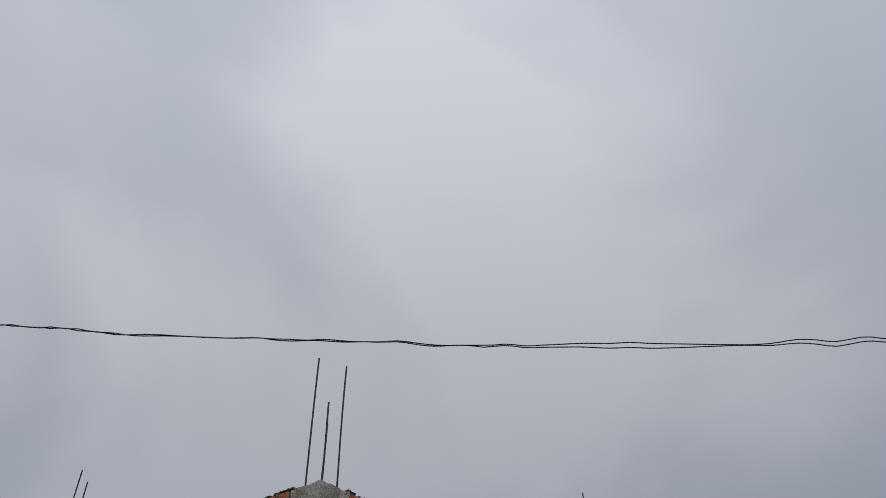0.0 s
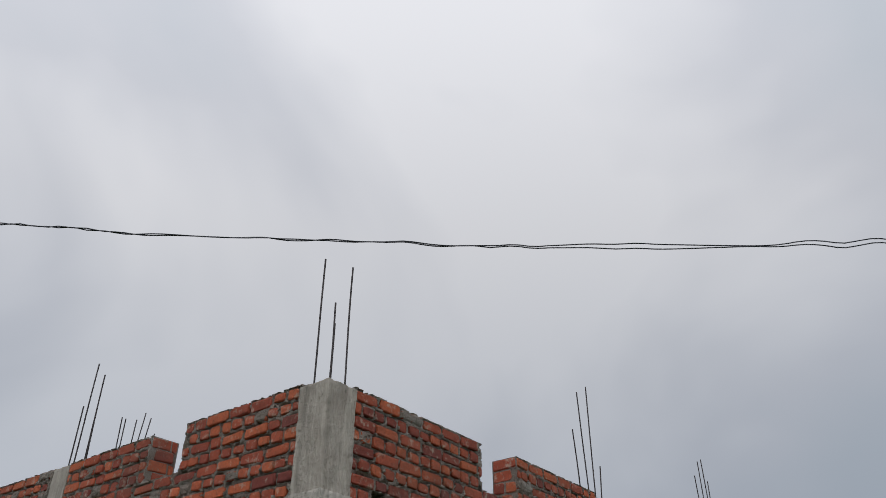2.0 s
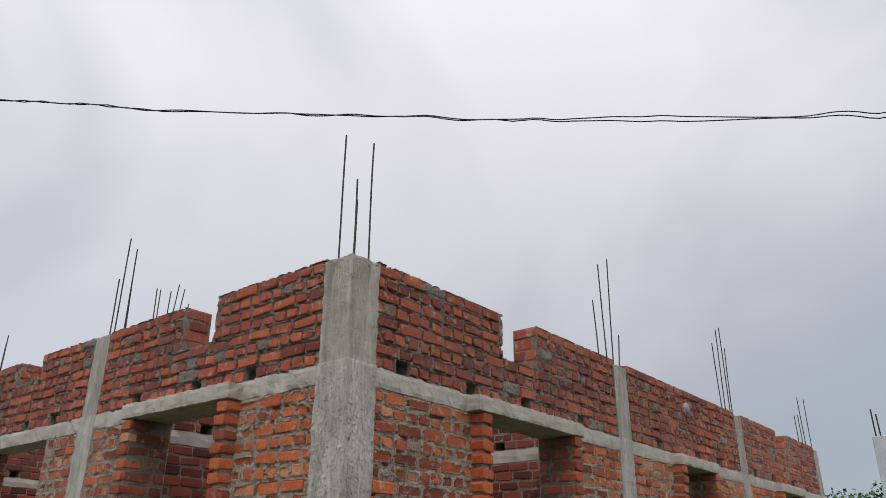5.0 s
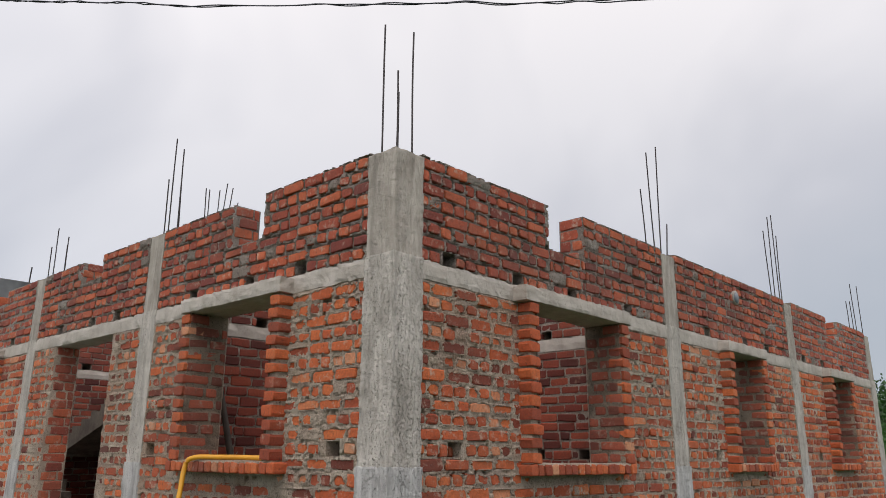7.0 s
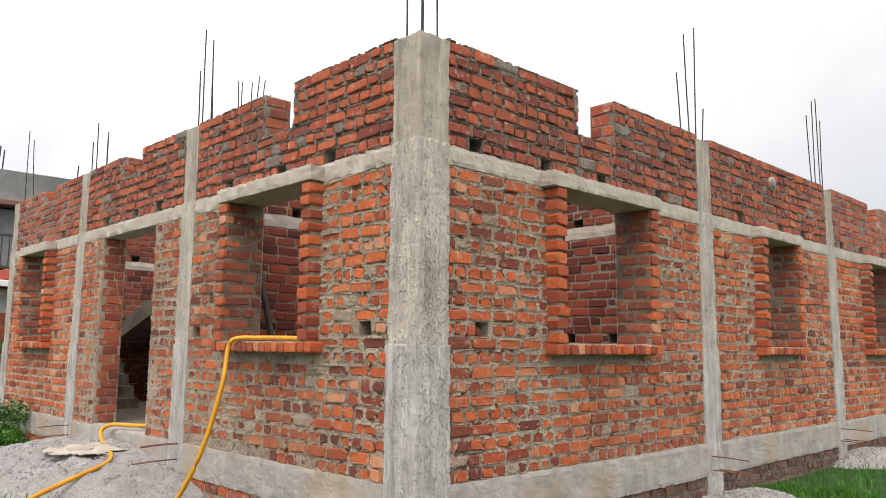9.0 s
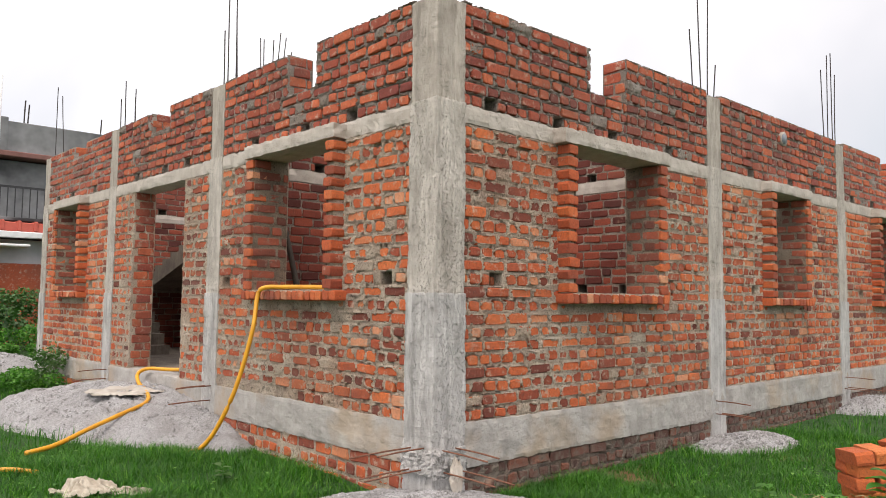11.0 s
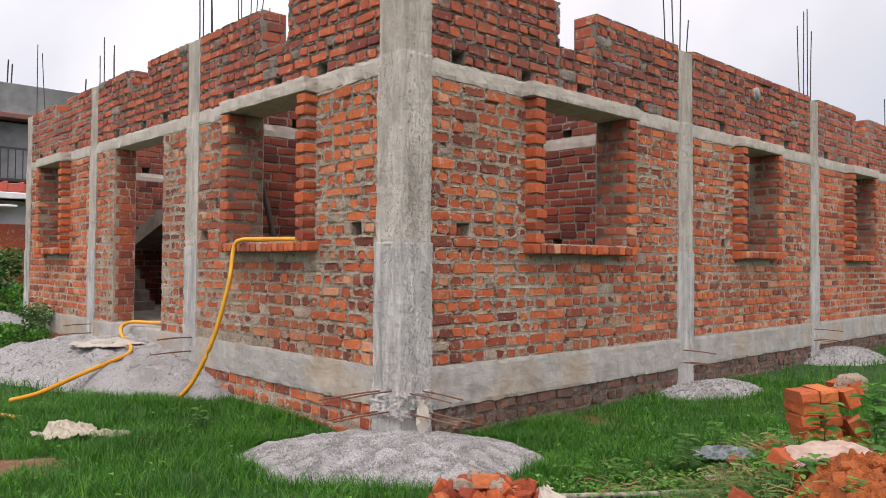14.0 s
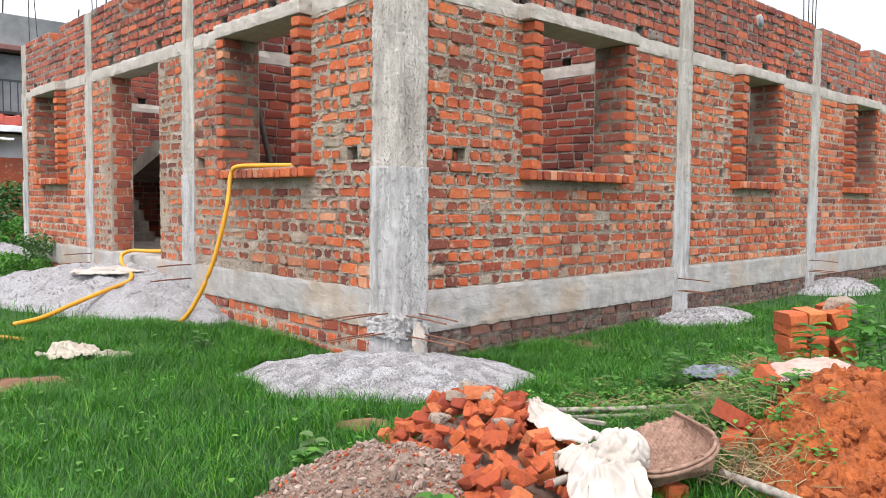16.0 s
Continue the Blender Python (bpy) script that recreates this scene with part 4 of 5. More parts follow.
def rubble():
    """Fine rubble and gravel spilling in front of the bricks."""
    rng = random.Random(8)
    cx, cy, a, b = -1.50, -1.77, 0.50, 0.40
    def height(x, y):
        r = math.hypot(((x - cx) * 0.72 - (y - cy) * 0.69) / a, ((x - cx) * 0.69 + (y - cy) * 0.72) / b)
        return hill(x, y) + 0.185 * max(0, 1 - r * r) + 0.028 * noise.noise(Vector((x * 14, y * 14, 0))) + 0.012 * noise.noise(Vector((x * 37, y * 37, 0))) - (0.04 if r >= 1 else 0)
    n, verts, faces = 44, [], []
    for i in range(n + 1):
        for j in range(n + 1):
            x, y = cx - 0.62 + 1.24 * i / n, cy - 0.62 + 1.24 * j / n
            verts.append((x, y, height(x, y)))
    for i in range(n):
        for j in range(n):
            k = i * (n + 1) + j
            faces.append((k, k + n + 1, k + n + 2, k + 1))
    ob = new("rubble_heap", mesh("rubble_heap", verts, faces, rubble_soil))
    tagged(ob, "spill of fine mortar rubble and brick chips", "rubble heap")
    for name, mat_, count, lo, hi, seed in (("mortar_crumbs", crumb_mat, 5200, 0.004, 0.014, 1), ("brick_crumbs", brick_fresh_j, 480, 0.004, 0.018, 2), ("mortar_pieces", crumb_mat, 300, 0.012, 0.034, 3)):
        kinds = [chunk(700 + seed * 10 + i, (2, 1.7, 1.4), mat_, 9) for i in range(5)]
        items = []
        while len(items) < count:
            x, y = cx + rng.uniform(-0.6, 0.6), cy + rng.uniform(-0.6, 0.6)
            r = math.hypot(((x - cx) * 0.72 - (y - cy) * 0.69) / a, ((x - cx) * 0.69 + (y - cy) * 0.72) / b)
            if r < 1.05:
                s = rng.uniform(lo, hi) * 0.6
                items.append((rng.choice(kinds), Matrix.LocRotScale((x, y, height(x, y) + s * 0.3), Euler((rng.uniform(0, 6), rng.uniform(0, 6), 0)), (s, s, s))))
        joined(name, items, mat_, ob)
    return ob


rubble()


def loose_bricks():
    rng = random.Random(11)
    base = brick_mesh("loose_brick", 0.23, 0.075, 0.11, brick_fresh, 3)
    spots = [(0.10, -1.60, 40, 0, 0.5), (0.78, -2.30, 30, 40, 1.0), (0.64, -2.38, -20, 25, 1.1), (0.03, -2.45, 60, 30, 1.0), (-0.10, -2.52, 20, -15, 0.9), (-0.66, -2.48, 70, 10, 0.9), (1.06, -1.86, 20, 0, 0.8), (0.78, -1.45, 30, 0, 0.45), (0.55, -1.42, 60, 0, 0.35), (1.42, -1.90, 80, 5, 0.8)]
    for x, y, turn, tilt, s in spots:
        ob = new("loose_brick", base)
        ob.matrix_world = Matrix.LocRotScale((x, y, hill(x, y) + 0.035 * s), Euler((radians(tilt), radians(rng.uniform(-12, 12)), radians(turn))), (s, s, s))
        tagged(ob, "loose orange-red brick lying among the weeds", "brick", "loose bricks")


loose_bricks()


def brick_stack():
    x, y = 1.78, -2.02
    z = hill(x, y) + 0.0
    st = empty("brick_stack", pose(x, y, z, 3, -4, -38), "untidy stack of orange bricks among the weeds", "brick stack")
    rng = random.Random(12)
    kinds = [brick_mesh("stacked_brick", 0.235, 0.078, 0.115, brick_stacked, 400 + i) for i in range(6)]
    for layer in range(5):
        for k in range(2):
            px, py, turn = (-0.01, -0.115 + 0.122 * k, 0) if layer % 2 else (-0.012 + 0.122 * k, 0.004, 90)
            ob = new("brick", rng.choice(kinds))
            ob.parent = st
            ob.matrix_basis = pose(px + rng.uniform(-0.01, 0.01) - 0.008 * layer, py + rng.uniform(-0.012, 0.012), 0.045 + 0.080 * layer, rng.uniform(-3, 3), 4 + rng.uniform(-3, 3), turn + rng.uniform(-7, 7))
    for px, py, pz, rx, rz in ((0.18, -0.04, 0.28, 72, 84), (0.25, 0.06, 0.30, 78, 95), (0.17, -0.22, 0.14, 60, 60), (0.1, -0.30, 0.06, 20, 10), (-0.26, -0.1, 0.05, 25, 70), (0.20, -0.1, 0.10, 80, 90)):
        ob = new("brick", rng.choice(kinds))
        ob.parent = st
        ob.matrix_basis = pose(px, py, pz, rx, 8, rz)
    part("mortared_brick", chunk(55, (0.24, 0.14, 0.13), mortar, 18), None, st, "old grey brick caked in mortar").matrix_basis = pose(0.27, 0.04, 0.40, 5, 8, 30)
    return st


brick_stack()


def fringe(name, x, y, z, turn, width, length, material, parent, count=26, seed=1):
    rng = random.Random(seed)
    vs, fs = [], []
    for k in range(count):
        u = width * (k / (count - 1) - 0.5)
        l = length * rng.uniform(0.5, 1.2)
        b = len(vs)
        dx = rng.uniform(-0.02, 0.02)
        for t in range(4):
            c = (u + dx * t, l * t / 3, -0.25 * l * (t / 3) ** 2)
            w = 0.003 * (1 - t / 4)
            vs += [(c[0] - w, c[1], c[2]), (c[0] + w, c[1], c[2] + 0.002)]
        for t in range(3):
            fs.append((b + 2 * t, b + 2 * t + 1, b + 2 * t + 3, b + 2 * t + 2))
    ob = part(name, mesh(name, vs, fs, material), None, parent)
    ob.matrix_world = pose(x, y, z, 0, 0, turn)
    ob.parent = parent
    ob.matrix_parent_inverse = parent.matrix_world.inverted()
    return ob


def cloth(name, line, widths, fold, seed, material, parent=None, arch=0.03, nu=110, nv=80):
    """A limp sheet of cloth along a line, with long folds, a rolled edge and a thickness."""
    pts = [Vector(p) for p in line]
    vs = []
    for side in (0, 1):
        for i in range(nu + 1):
            t = i / nu * (len(pts) - 1)
            k = min(int(t), len(pts) - 2)
            e = t - k
            a, b, c, d = pts[max(k - 1, 0)], pts[k], pts[k + 1], pts[min(k + 2, len(pts) - 1)]
            p = 0.5 * (2 * b + (c - a) * e + (2 * a - 5 * b + 4 * c - d) * e * e + (3 * b - 3 * c + d - a) * e ** 3)
            ax = (c - a if k else c - b).normalized()
            cross = Vector((-ax.y, ax.x, 0)).normalized()
            sm = e * e * (3 - 2 * e)
            w = widths[k] * (1 - sm) + widths[k + 1] * sm
            for j in range(nv + 1):
                v = j / nv * 2 - 1
                q = Vector((t * 0.75 + seed, v * 1.7 + 0.8 * noise.noise(Vector((t * 1.3, v, seed))), seed))
                ridge = max(0.0, 1 - 2.6 * abs(noise.noise(q)))
                ridge2 = max(0.0, 1 - 3.0 * abs(noise.noise(q * 2.3 + Vector((7, 3, 1)))))
                z = fold * (ridge * 0.7 + max(0, ridge2) * 0.35 + 0.5 * noise.noise(q * 0.8) + 0.07 * max(0.0, 1 - 2.2 * abs(noise.noise(q * 4.1)))) + arch * (1 - v * v) - 0.9 * arch * v ** 6
                edge = 1 + 0.10 * noise.noise(Vector((t * 2.6, 5 * round(v), seed)))
                vs.append(p + cross * (v * w / 2 * edge) + Vector((0, 0, z - 0.004 * side)) + ax * 0.02 * noise.noise(Vector((v * 3, t, seed + 4))))
    n1, h = nv + 1, (nu + 1) * (nv + 1)
    fs = []
    for i in range(nu):
        for j in range(nv):
            q = (i * n1 + j, i * n1 + j + 1, (i + 1) * n1 + j + 1, (i + 1) * n1 + j)
            fs += [tuple(reversed(q)), tuple(v + h for v in q)]
    return part(name, mesh(name, vs, fs, material, True), None, parent)


def bundle(name, centre, r, material, parent, seed):
    """Cloth gathered into a knot: folds swirl round its middle."""
    vs, fs, nu, nv = [], [], 96, 30
    for i in range(nv + 1):
        f = math.pi * (i / nv) * 0.62
        for k in range(nu):
            a = 6.2832 * k / nu
            q = Vector((math.cos(a), math.sin(a), f + seed))
            swirl = math.sin(6 * a + 6.5 * f + 2.2 * noise.noise(q * 1.2))
            g = 1 + 0.075 * swirl * math.sin(f) ** 0.5 + 0.14 * noise.noise(q * 1.1) - 0.13 * max(0, 1 - 5 * abs(noise.noise(q * 2.2))) - 0.25 * math.exp(-(f / 0.25) ** 2)
            vs.append(Vector(centre) + Vector((math.cos(a) * math.sin(f) * r[0], math.sin(a) * math.sin(f) * r[1], math.cos(f) * r[2])) * g)
    for i in range(nv):
        for k in range(nu):
            fs.append((i * nu + k, (i + 1) * nu + k, (i + 1) * nu + (k + 1) % nu, i * nu + (k + 1) % nu))
    return part(name, mesh(name, vs, fs, material, True), None, parent)


sack = cloth("sack", [(-0.62, -1.74, 0.21), (-0.72, -1.92, 0.20), (-0.80, -2.09, 0.19), (-0.84, -2.25, 0.20)], (0.08, 0.20, 0.22, 0.11), 0.028, 3.1, white_cloth, None, 0.012)
tagged(sack, "knotted white woven sack thrown over broken bricks", "sack", "discarded sacks")
fringe("frayed_hem", -0.60, -1.73, 0.22, -25, 0.09, 0.05, white_cloth, sack)
bundle("knot", (-0.83, -2.35, 0.17), (0.13, 0.11, 0.11), white_cloth, sack, 2.0)
cloth("loose_end", [(-0.84, -2.28, 0.19), (-0.98, -2.40, 0.16), (-1.10, -2.50, 0.13), (-1.26, -2.62, 0.06)], (0.12, 0.27, 0.30, 0.33), 0.036, 8.6, white_cloth, sack, 0.02)
cloth("side_end", [(-0.90, -2.26, 0.18), (-0.98, -2.24, 0.17), (-1.06, -2.23, 0.14)], (0.08, 0.14, 0.13), 0.025, 5.2, white_cloth, sack, 0.01, 50, 40)
sack = cloth("sack", [(0.97, -2.60, 0.25), (0.86, -2.50, 0.29), (0.75, -2.40, 0.29), (0.64, -2.29, 0.25)], (0.13, 0.20, 0.21, 0.17), 0.035, 17.2, dirty_cloth, None, 0.03)
tagged(sack, "dirty pinkish white sack with a frayed hem on weeds", "sack", "discarded sacks")
bpy.context.view_layer.update()
fringe("frayed_hem", 0.66, -2.32, 0.26, 58, 0.2, 0.10, dirty_cloth, sack, 30, 4)


def crumpled(name, x, y, z, size, peak, seed, material, turn=0.0, n=70):
    """A thrown-down piece of cloth: sharp ridges, torn outline, two faces."""
    vs, fs, keep = [], [], []
    for side in (0, 1):
        for i in range(n + 1):
            for j in range(n + 1):
                u, v = i / n * 2 - 1, j / n * 2 - 1
                q = Vector((u * 1.6 + seed, v * 1.6, seed * 1.3))
                r = math.hypot(u, v) + 0.35 * noise.noise(q * 1.4) + 0.12 * noise.noise(q * 5)
                rid = 1 - min(1.0, 1.9 * abs(noise.noise(q * 1.1))) + 0.35 * (1 - min(1.0, 2.0 * abs(noise.noise(q * 2.2)))) + 0.08 * noise.noise(q * 5)
                h = peak * max(0.0, rid) * max(0.0, 1 - r * r) ** 0.6 - 0.004 * side
                vs.append((u * size[0] + 0.02 * noise.noise(q * 3), v * size[1] + 0.02 * noise.noise(q * 3 + Vector((9, 0, 0))), h))
                keep.append(r < 0.95)
    m, half = n + 1, (n + 1) ** 2
    for i in range(n):
        for j in range(n):
            q = (i * m + j, (i + 1) * m + j, (i + 1) * m + j + 1, i * m + j + 1)
            if all(keep[k] for k in q):
                fs += [q, tuple(k + half for k in reversed(q))]
    ob = new(name, mesh(name, vs, fs, material, True))
    ob.matrix_world = pose(x, y, z, 0, 0, turn)
    return ob


g = hill(-1.60, 1.58) + 0.03
tagged(crumpled("rag", -1.62, 1.60, g, (0.22, 0.14), 0.085, 21.7, rag_cloth, -48), "dirty cream rag crumpled in the grass", "rag")
tagged(crumpled("rag", -1.38, 1.44, g, (0.15, 0.07), 0.035, 23.4, rag_cloth, -40), "small scrap of cream cloth in the grass", "rag")
sheet_ = crumpled("plastic_sheet", -0.40, 4.12, 0.375, (0.42, 0.34), 0.05, 27.0, white_cloth, 20)
tagged(sheet_, "crumpled white plastic sheet on the stone dust heap", "plastic sheet")
sheet_ = crumpled("plastic_sheet", 1.05, -1.76, hill(1.05, -1.76) + 0.05, (0.20, 0.14), 0.05, 29.0, grey_plastic, -40)
tagged(sheet_, "crumpled grey polythene among weeds", "plastic sheet")
scrap = cloth("rag", [(0.13, -0.09, 0.30), (0.10, -0.12, 0.24), (0.085, -0.14, 0.18), (0.09, -0.15, 0.10)], (0.03, 0.08, 0.09, 0.035), 0.03, 4.4, white_cloth, None, 0.01, 40, 40)
tagged(scrap, "white plaster-stained cloth hanging on column bars", "rag")


def tube(name, points, r, material, parent=None, label="", n=10, subdiv=6):
    """A round pipe along a smooth line through the points."""
    pts = [Vector(p) for p in points]
    path = []
    ext = [pts[0] * 2 - pts[1]] + pts + [pts[-1] * 2 - pts[-2]]
    for i in range(1, len(ext) - 2):
        a, b, c, d = ext[i - 1:i + 3]
        for k in range(subdiv):
            t = k / subdiv
            path.append(0.5 * (2 * b + (c - a) * t + (2 * a - 5 * b + 4 * c - d) * t * t + (3 * b - 3 * c + d - a) * t ** 3))
    path.append(pts[-1])
    vs, fs = [], []
    for i, p in enumerate(path):
        d = (path[min(i + 1, len(path) - 1)] - path[max(i - 1, 0)]).normalized()
        up = Vector((0, 0, 1)) if abs(d.z) < 0.9 else Vector((1, 0, 0))
        a = d.cross(up).normalized()
        b = d.cross(a)
        rr = r(i / (len(path) - 1)) if callable(r) else r
        vs += [p + (a * math.cos(6.2832 * k / n) + b * math.sin(6.2832 * k / n)) * rr for k in range(n)]
    for i in range(len(path) - 1):
        for k in range(n):
            fs.append((i * n + k, i * n + (k + 1) % n, (i + 1) * n + (k + 1) % n, (i + 1) * n + k))
    fs += [tuple(reversed(range(n))), tuple(range(len(vs) - n, len(vs)))]
    return part(name, mesh(name, vs, fs, material, True), None, parent, label)


hose = tube("hose", [(0.06, 1.27, 1.42), (0.0, 1.5, 1.425), (-0.08, 1.75, 1.425), (-0.14, 1.93, 1.42), (-0.175, 1.99, 1.36), (-0.22, 1.97, 1.10), (-0.27, 2.04, 0.76), (-0.33, 2.12, 0.48), (-0.40, 2.26, 0.21), (-0.46, 2.42, 0.06), (-0.50, 2.6, 0.04)], 0.019, hose_mat)
tagged(hose, "yellow garden hose hanging from the window sill", "hose", "yellow hoses")
tube("connector", [(0.06, 1.27, 1.42), (0.10, 1.17, 1.42), (0.13, 1.06, 1.415)], 0.017, black_plastic, hose, "black rubber hose connector")
hose = tube("hose", [(0.25, 3.95, 0.58), (0.05, 4.25, 0.57), (-0.05, 4.52, 0.565), (-0.12, 4.62, 0.51), (-0.20, 4.40, 0.44), (-0.27, 4.05, 0.40), (-0.36, 3.72, 0.36), (-0.48, 3.55, 0.32), (-0.72, 3.42, 0.27), (-1.06, 3.25, 0.19), (-1.38, 3.05, 0.12), (-1.62, 2.95, 0.10)], 0.02, hose_mat)
tagged(hose, "yellow garden hose lying from doorway over stone dust", "hose", "yellow hoses")
hose = tube("hose", [(-2.4, 2.75, 0.06), (-2.1, 2.62, 0.075), (-1.85, 2.51, 0.08), (-1.68, 2.38, 0.06)], 0.017, hose_mat)
tagged(hose, "end of a yellow hose lying in the grass", "hose", "yellow hoses")


def bamboo_pole(points, r, label):
    p = tube("bamboo_pole", points, lambda t: r * (1 + 0.10 * math.exp(-(((t * 7) % 1 - 0.5) / 0.05) ** 2)), bamboo, None, "", 12, 20)
    return tagged(p, label, "bamboo pole", "bamboo poles")


bamboo_pole([(-0.22, -1.48, 0.055), (0.10, -1.74, 0.06), (0.55, -2.10, 0.075)], 0.0145, "weathered grey bamboo pole lying across the grass")
bamboo_pole([(-1.16, -2.26, 0.11), (-1.02, -2.29, 0.12), (-0.88, -2.33, 0.11)], 0.017, "short bamboo end sticking out under a sack")
bamboo_pole([(-0.28, -1.52, 0.035), (0.0, -1.74, 0.04), (0.3, -1.98, 0.05)], 0.011, "thin split bamboo pole under weeds")
bamboo_pole([(-0.50, -2.60, 0.09), (-0.53, -2.78, 0.09), (-0.54, -3.05, 0.07)], 0.018, "cut bamboo end on the soil")


def plank(x, y, z, size, turn, tilt, label):
    ob = part("plank", rough_box(size, (0, 0, 0), 0.05, 0.003, x * 7), bamboo)
    ob.matrix_world = pose(x, y, z, 0, tilt, turn)
    return tagged(ob, label, "plank", "offcuts of timber")


plank(0.62, -2.02, hill(0.62, -2.02) + 0.05, (0.30, 0.035, 0.02), -35, 4, "pale timber offcut lying among weeds")
plank(-0.30, -1.84, 0.09, (0.14, 0.03, 0.02), -50, 6, "thin pale timber strip among weeds")
post = tube("timber_pole", [(0.5, 2.10, 0.53), (0.5, 2.49, 1.48), (0.5, 2.69, 1.96), (0.5, 2.77, 2.18)], lambda t: 0.034 - 0.014 * t, wood)
tagged(post, "dark timber pole leaning inside the window", "pole")


def basket():
    """A woven winnowing scoop: a flat tray, open at one end, with a bound rim round the other three sides."""
    o, d = Vector((-0.40, -2.17, 0.16)), Vector((-0.62, -0.78, -0.14)).normalized()
    side = Vector((-d.y * 0.92, d.x * 0.92, 0.28)).normalized()
    up = d.cross(side)
    up = up if up.z > 0 else -up
    L, n, m = 0.55, 72, 44
    b = empty("basket", Matrix.Translation(o), "worn woven cane winnowing scoop tipped on rubble", "basket")

    def half(u):
        return 0.165 + 0.015 * min(1, u / 0.3) if u < 0.34 else 0.18 * max(0.0, 1 - ((u - 0.34) / 0.21) ** 3.2) ** 0.5

    def pt(i, k, off):
        u = L * (1 - (1 - i / n) ** 1.5)
        v = k / m * 2 - 1
        w = half(u)
        rise = 0.085 * min(1, u / 0.4)
        lip = max(abs(v) ** 6, max(0.0, (u - 0.44) / 0.11) ** 2)
        weave = 0.0035 * (1 if (i // 2 + k // 2) % 2 else -1)
        sag = 0.012 * noise.noise(Vector((u * 7, v * 2, 3)))
        return d * (u + 0.012 * noise.noise(Vector((v * 9, 0, 0))) * (i == 0)) + side * (v * w) + up * (rise * min(1, lip) + weave + sag - off)

    vs = [pt(i, k, 0) for i in range(n + 1) for k in range(m + 1)] + [pt(i, k, 0.008) for i in range(n + 1) for k in range(m + 1)]
    h, fs = (n + 1) * (m + 1), []
    for i in range(n):
        for k in range(m):
            q = (i * (m + 1) + k, i * (m + 1) + k + 1, (i + 1) * (m + 1) + k + 1, (i + 1) * (m + 1) + k)
            fs += [q, tuple(reversed([v + h for v in q]))]
    part("woven_tray", mesh("woven_tray", vs, fs, cane), None, b)
    us = [0.0, 0.08, 0.16, 0.24, 0.32, 0.40, 0.46, 0.51, 0.54]
    turn = [(u, s) for s, row in ((-1, us), (0, [L]), (1, us[::-1])) for u in row]
    for off, dz, r in ((0.006, 0.0, 0.010), (0.003, 0.017, 0.008)):
        line = [d * (u + off * (u > 0.5)) + side * (s * (half(u) + off)) + up * (0.085 * min(1, u / 0.4) + dz) for u, s in turn]
        part("rim", tube("rim", line, r, cane, None, "", 8, 4).data, None, b)
    for u, s in turn[2:-2:2]:
        c = d * u + side * (s * half(u)) + up * (0.085 * min(1, u / 0.4) + 0.008)
        out = (side * s + d * (0.2 if s else 1)).normalized()
        loop = [c + out * 0.02 * math.cos(x) + up * 0.026 * math.sin(x) for x in np.linspace(0, 6.2832, 9)]
        part("binding", tube("binding", loop, 0.003, cane, None, "", 5, 2).data, None, b)
    return b


basket()
for stray in [o for o in scene.objects if o.name.split(".")[0] in ("rim", "binding") and o.parent is None]:
    bpy.data.objects.remove(stray)


# ---- bars sticking out of the plinth ----
def starter(x, y, z, dx, dy, n, label):
    rng = random.Random(int((x * 31 + y * 17) * 10))
    t = empty("starter_bars", Matrix.Translation((x, y, z)), label, "rebar", "bars cast into the plinth")
    for k in range(n):
        oz, side = (0.07 if k % 2 else -0.06) + rng.uniform(-0.015, 0.015), -0.06 + 0.12 * (k // 2)
        l = rng.uniform(0.28, 0.42) * (1.3 if abs(x) + abs(y) < 0.5 else 1.0)
        ox, oy = (0, side) if dx else (side, 0)
        part("bar", tube("bar", [(ox, oy, oz), (ox + dx * l * 0.5, oy + dy * l * 0.5, oz + 0.0), (ox + dx * l, oy + dy * l, oz - 0.008)], 0.0055, rust, None, "", 7, 3).data, None, t)
    return t


starter(-0.02, 0.11, 0.30, -1, 0, 4, "rusty reinforcing bars jutting from the corner plinth")
starter(0.12, -0.02, 0.28, 0, -1, 4, "rusty reinforcing bars jutting from the corner plinth")
starter(3.72, -0.02, 0.33, 0, -1, 3, "rusty reinforcing bars jutting beside a column")
starter(7.0, -0.02, 0.36, 0, -1, 3, "rusty reinforcing bars jutting beside a column")
starter(-0.02, 3.16, 0.42, -1, 0, 4, "rusty reinforcing bars jutting beside a column")
starter(-0.02, 5.92, 0.40, -1, 0, 3, "rusty reinforcing bars jutting beside a column")
for stray in [o for o in scene.objects if o.name.split(".")[0] == "bar" and o.parent is None]:
    bpy.data.objects.remove(stray)
lump = part("concrete_lump", rough_box((0.325, 0.325, 0.17), (0.11, 0.11, 0.28), 0.014, 0.016, 3, 16, 1.0), concrete_new)
tagged(lump, "knobbly spilled concrete round the foot of the column", "concrete lump")

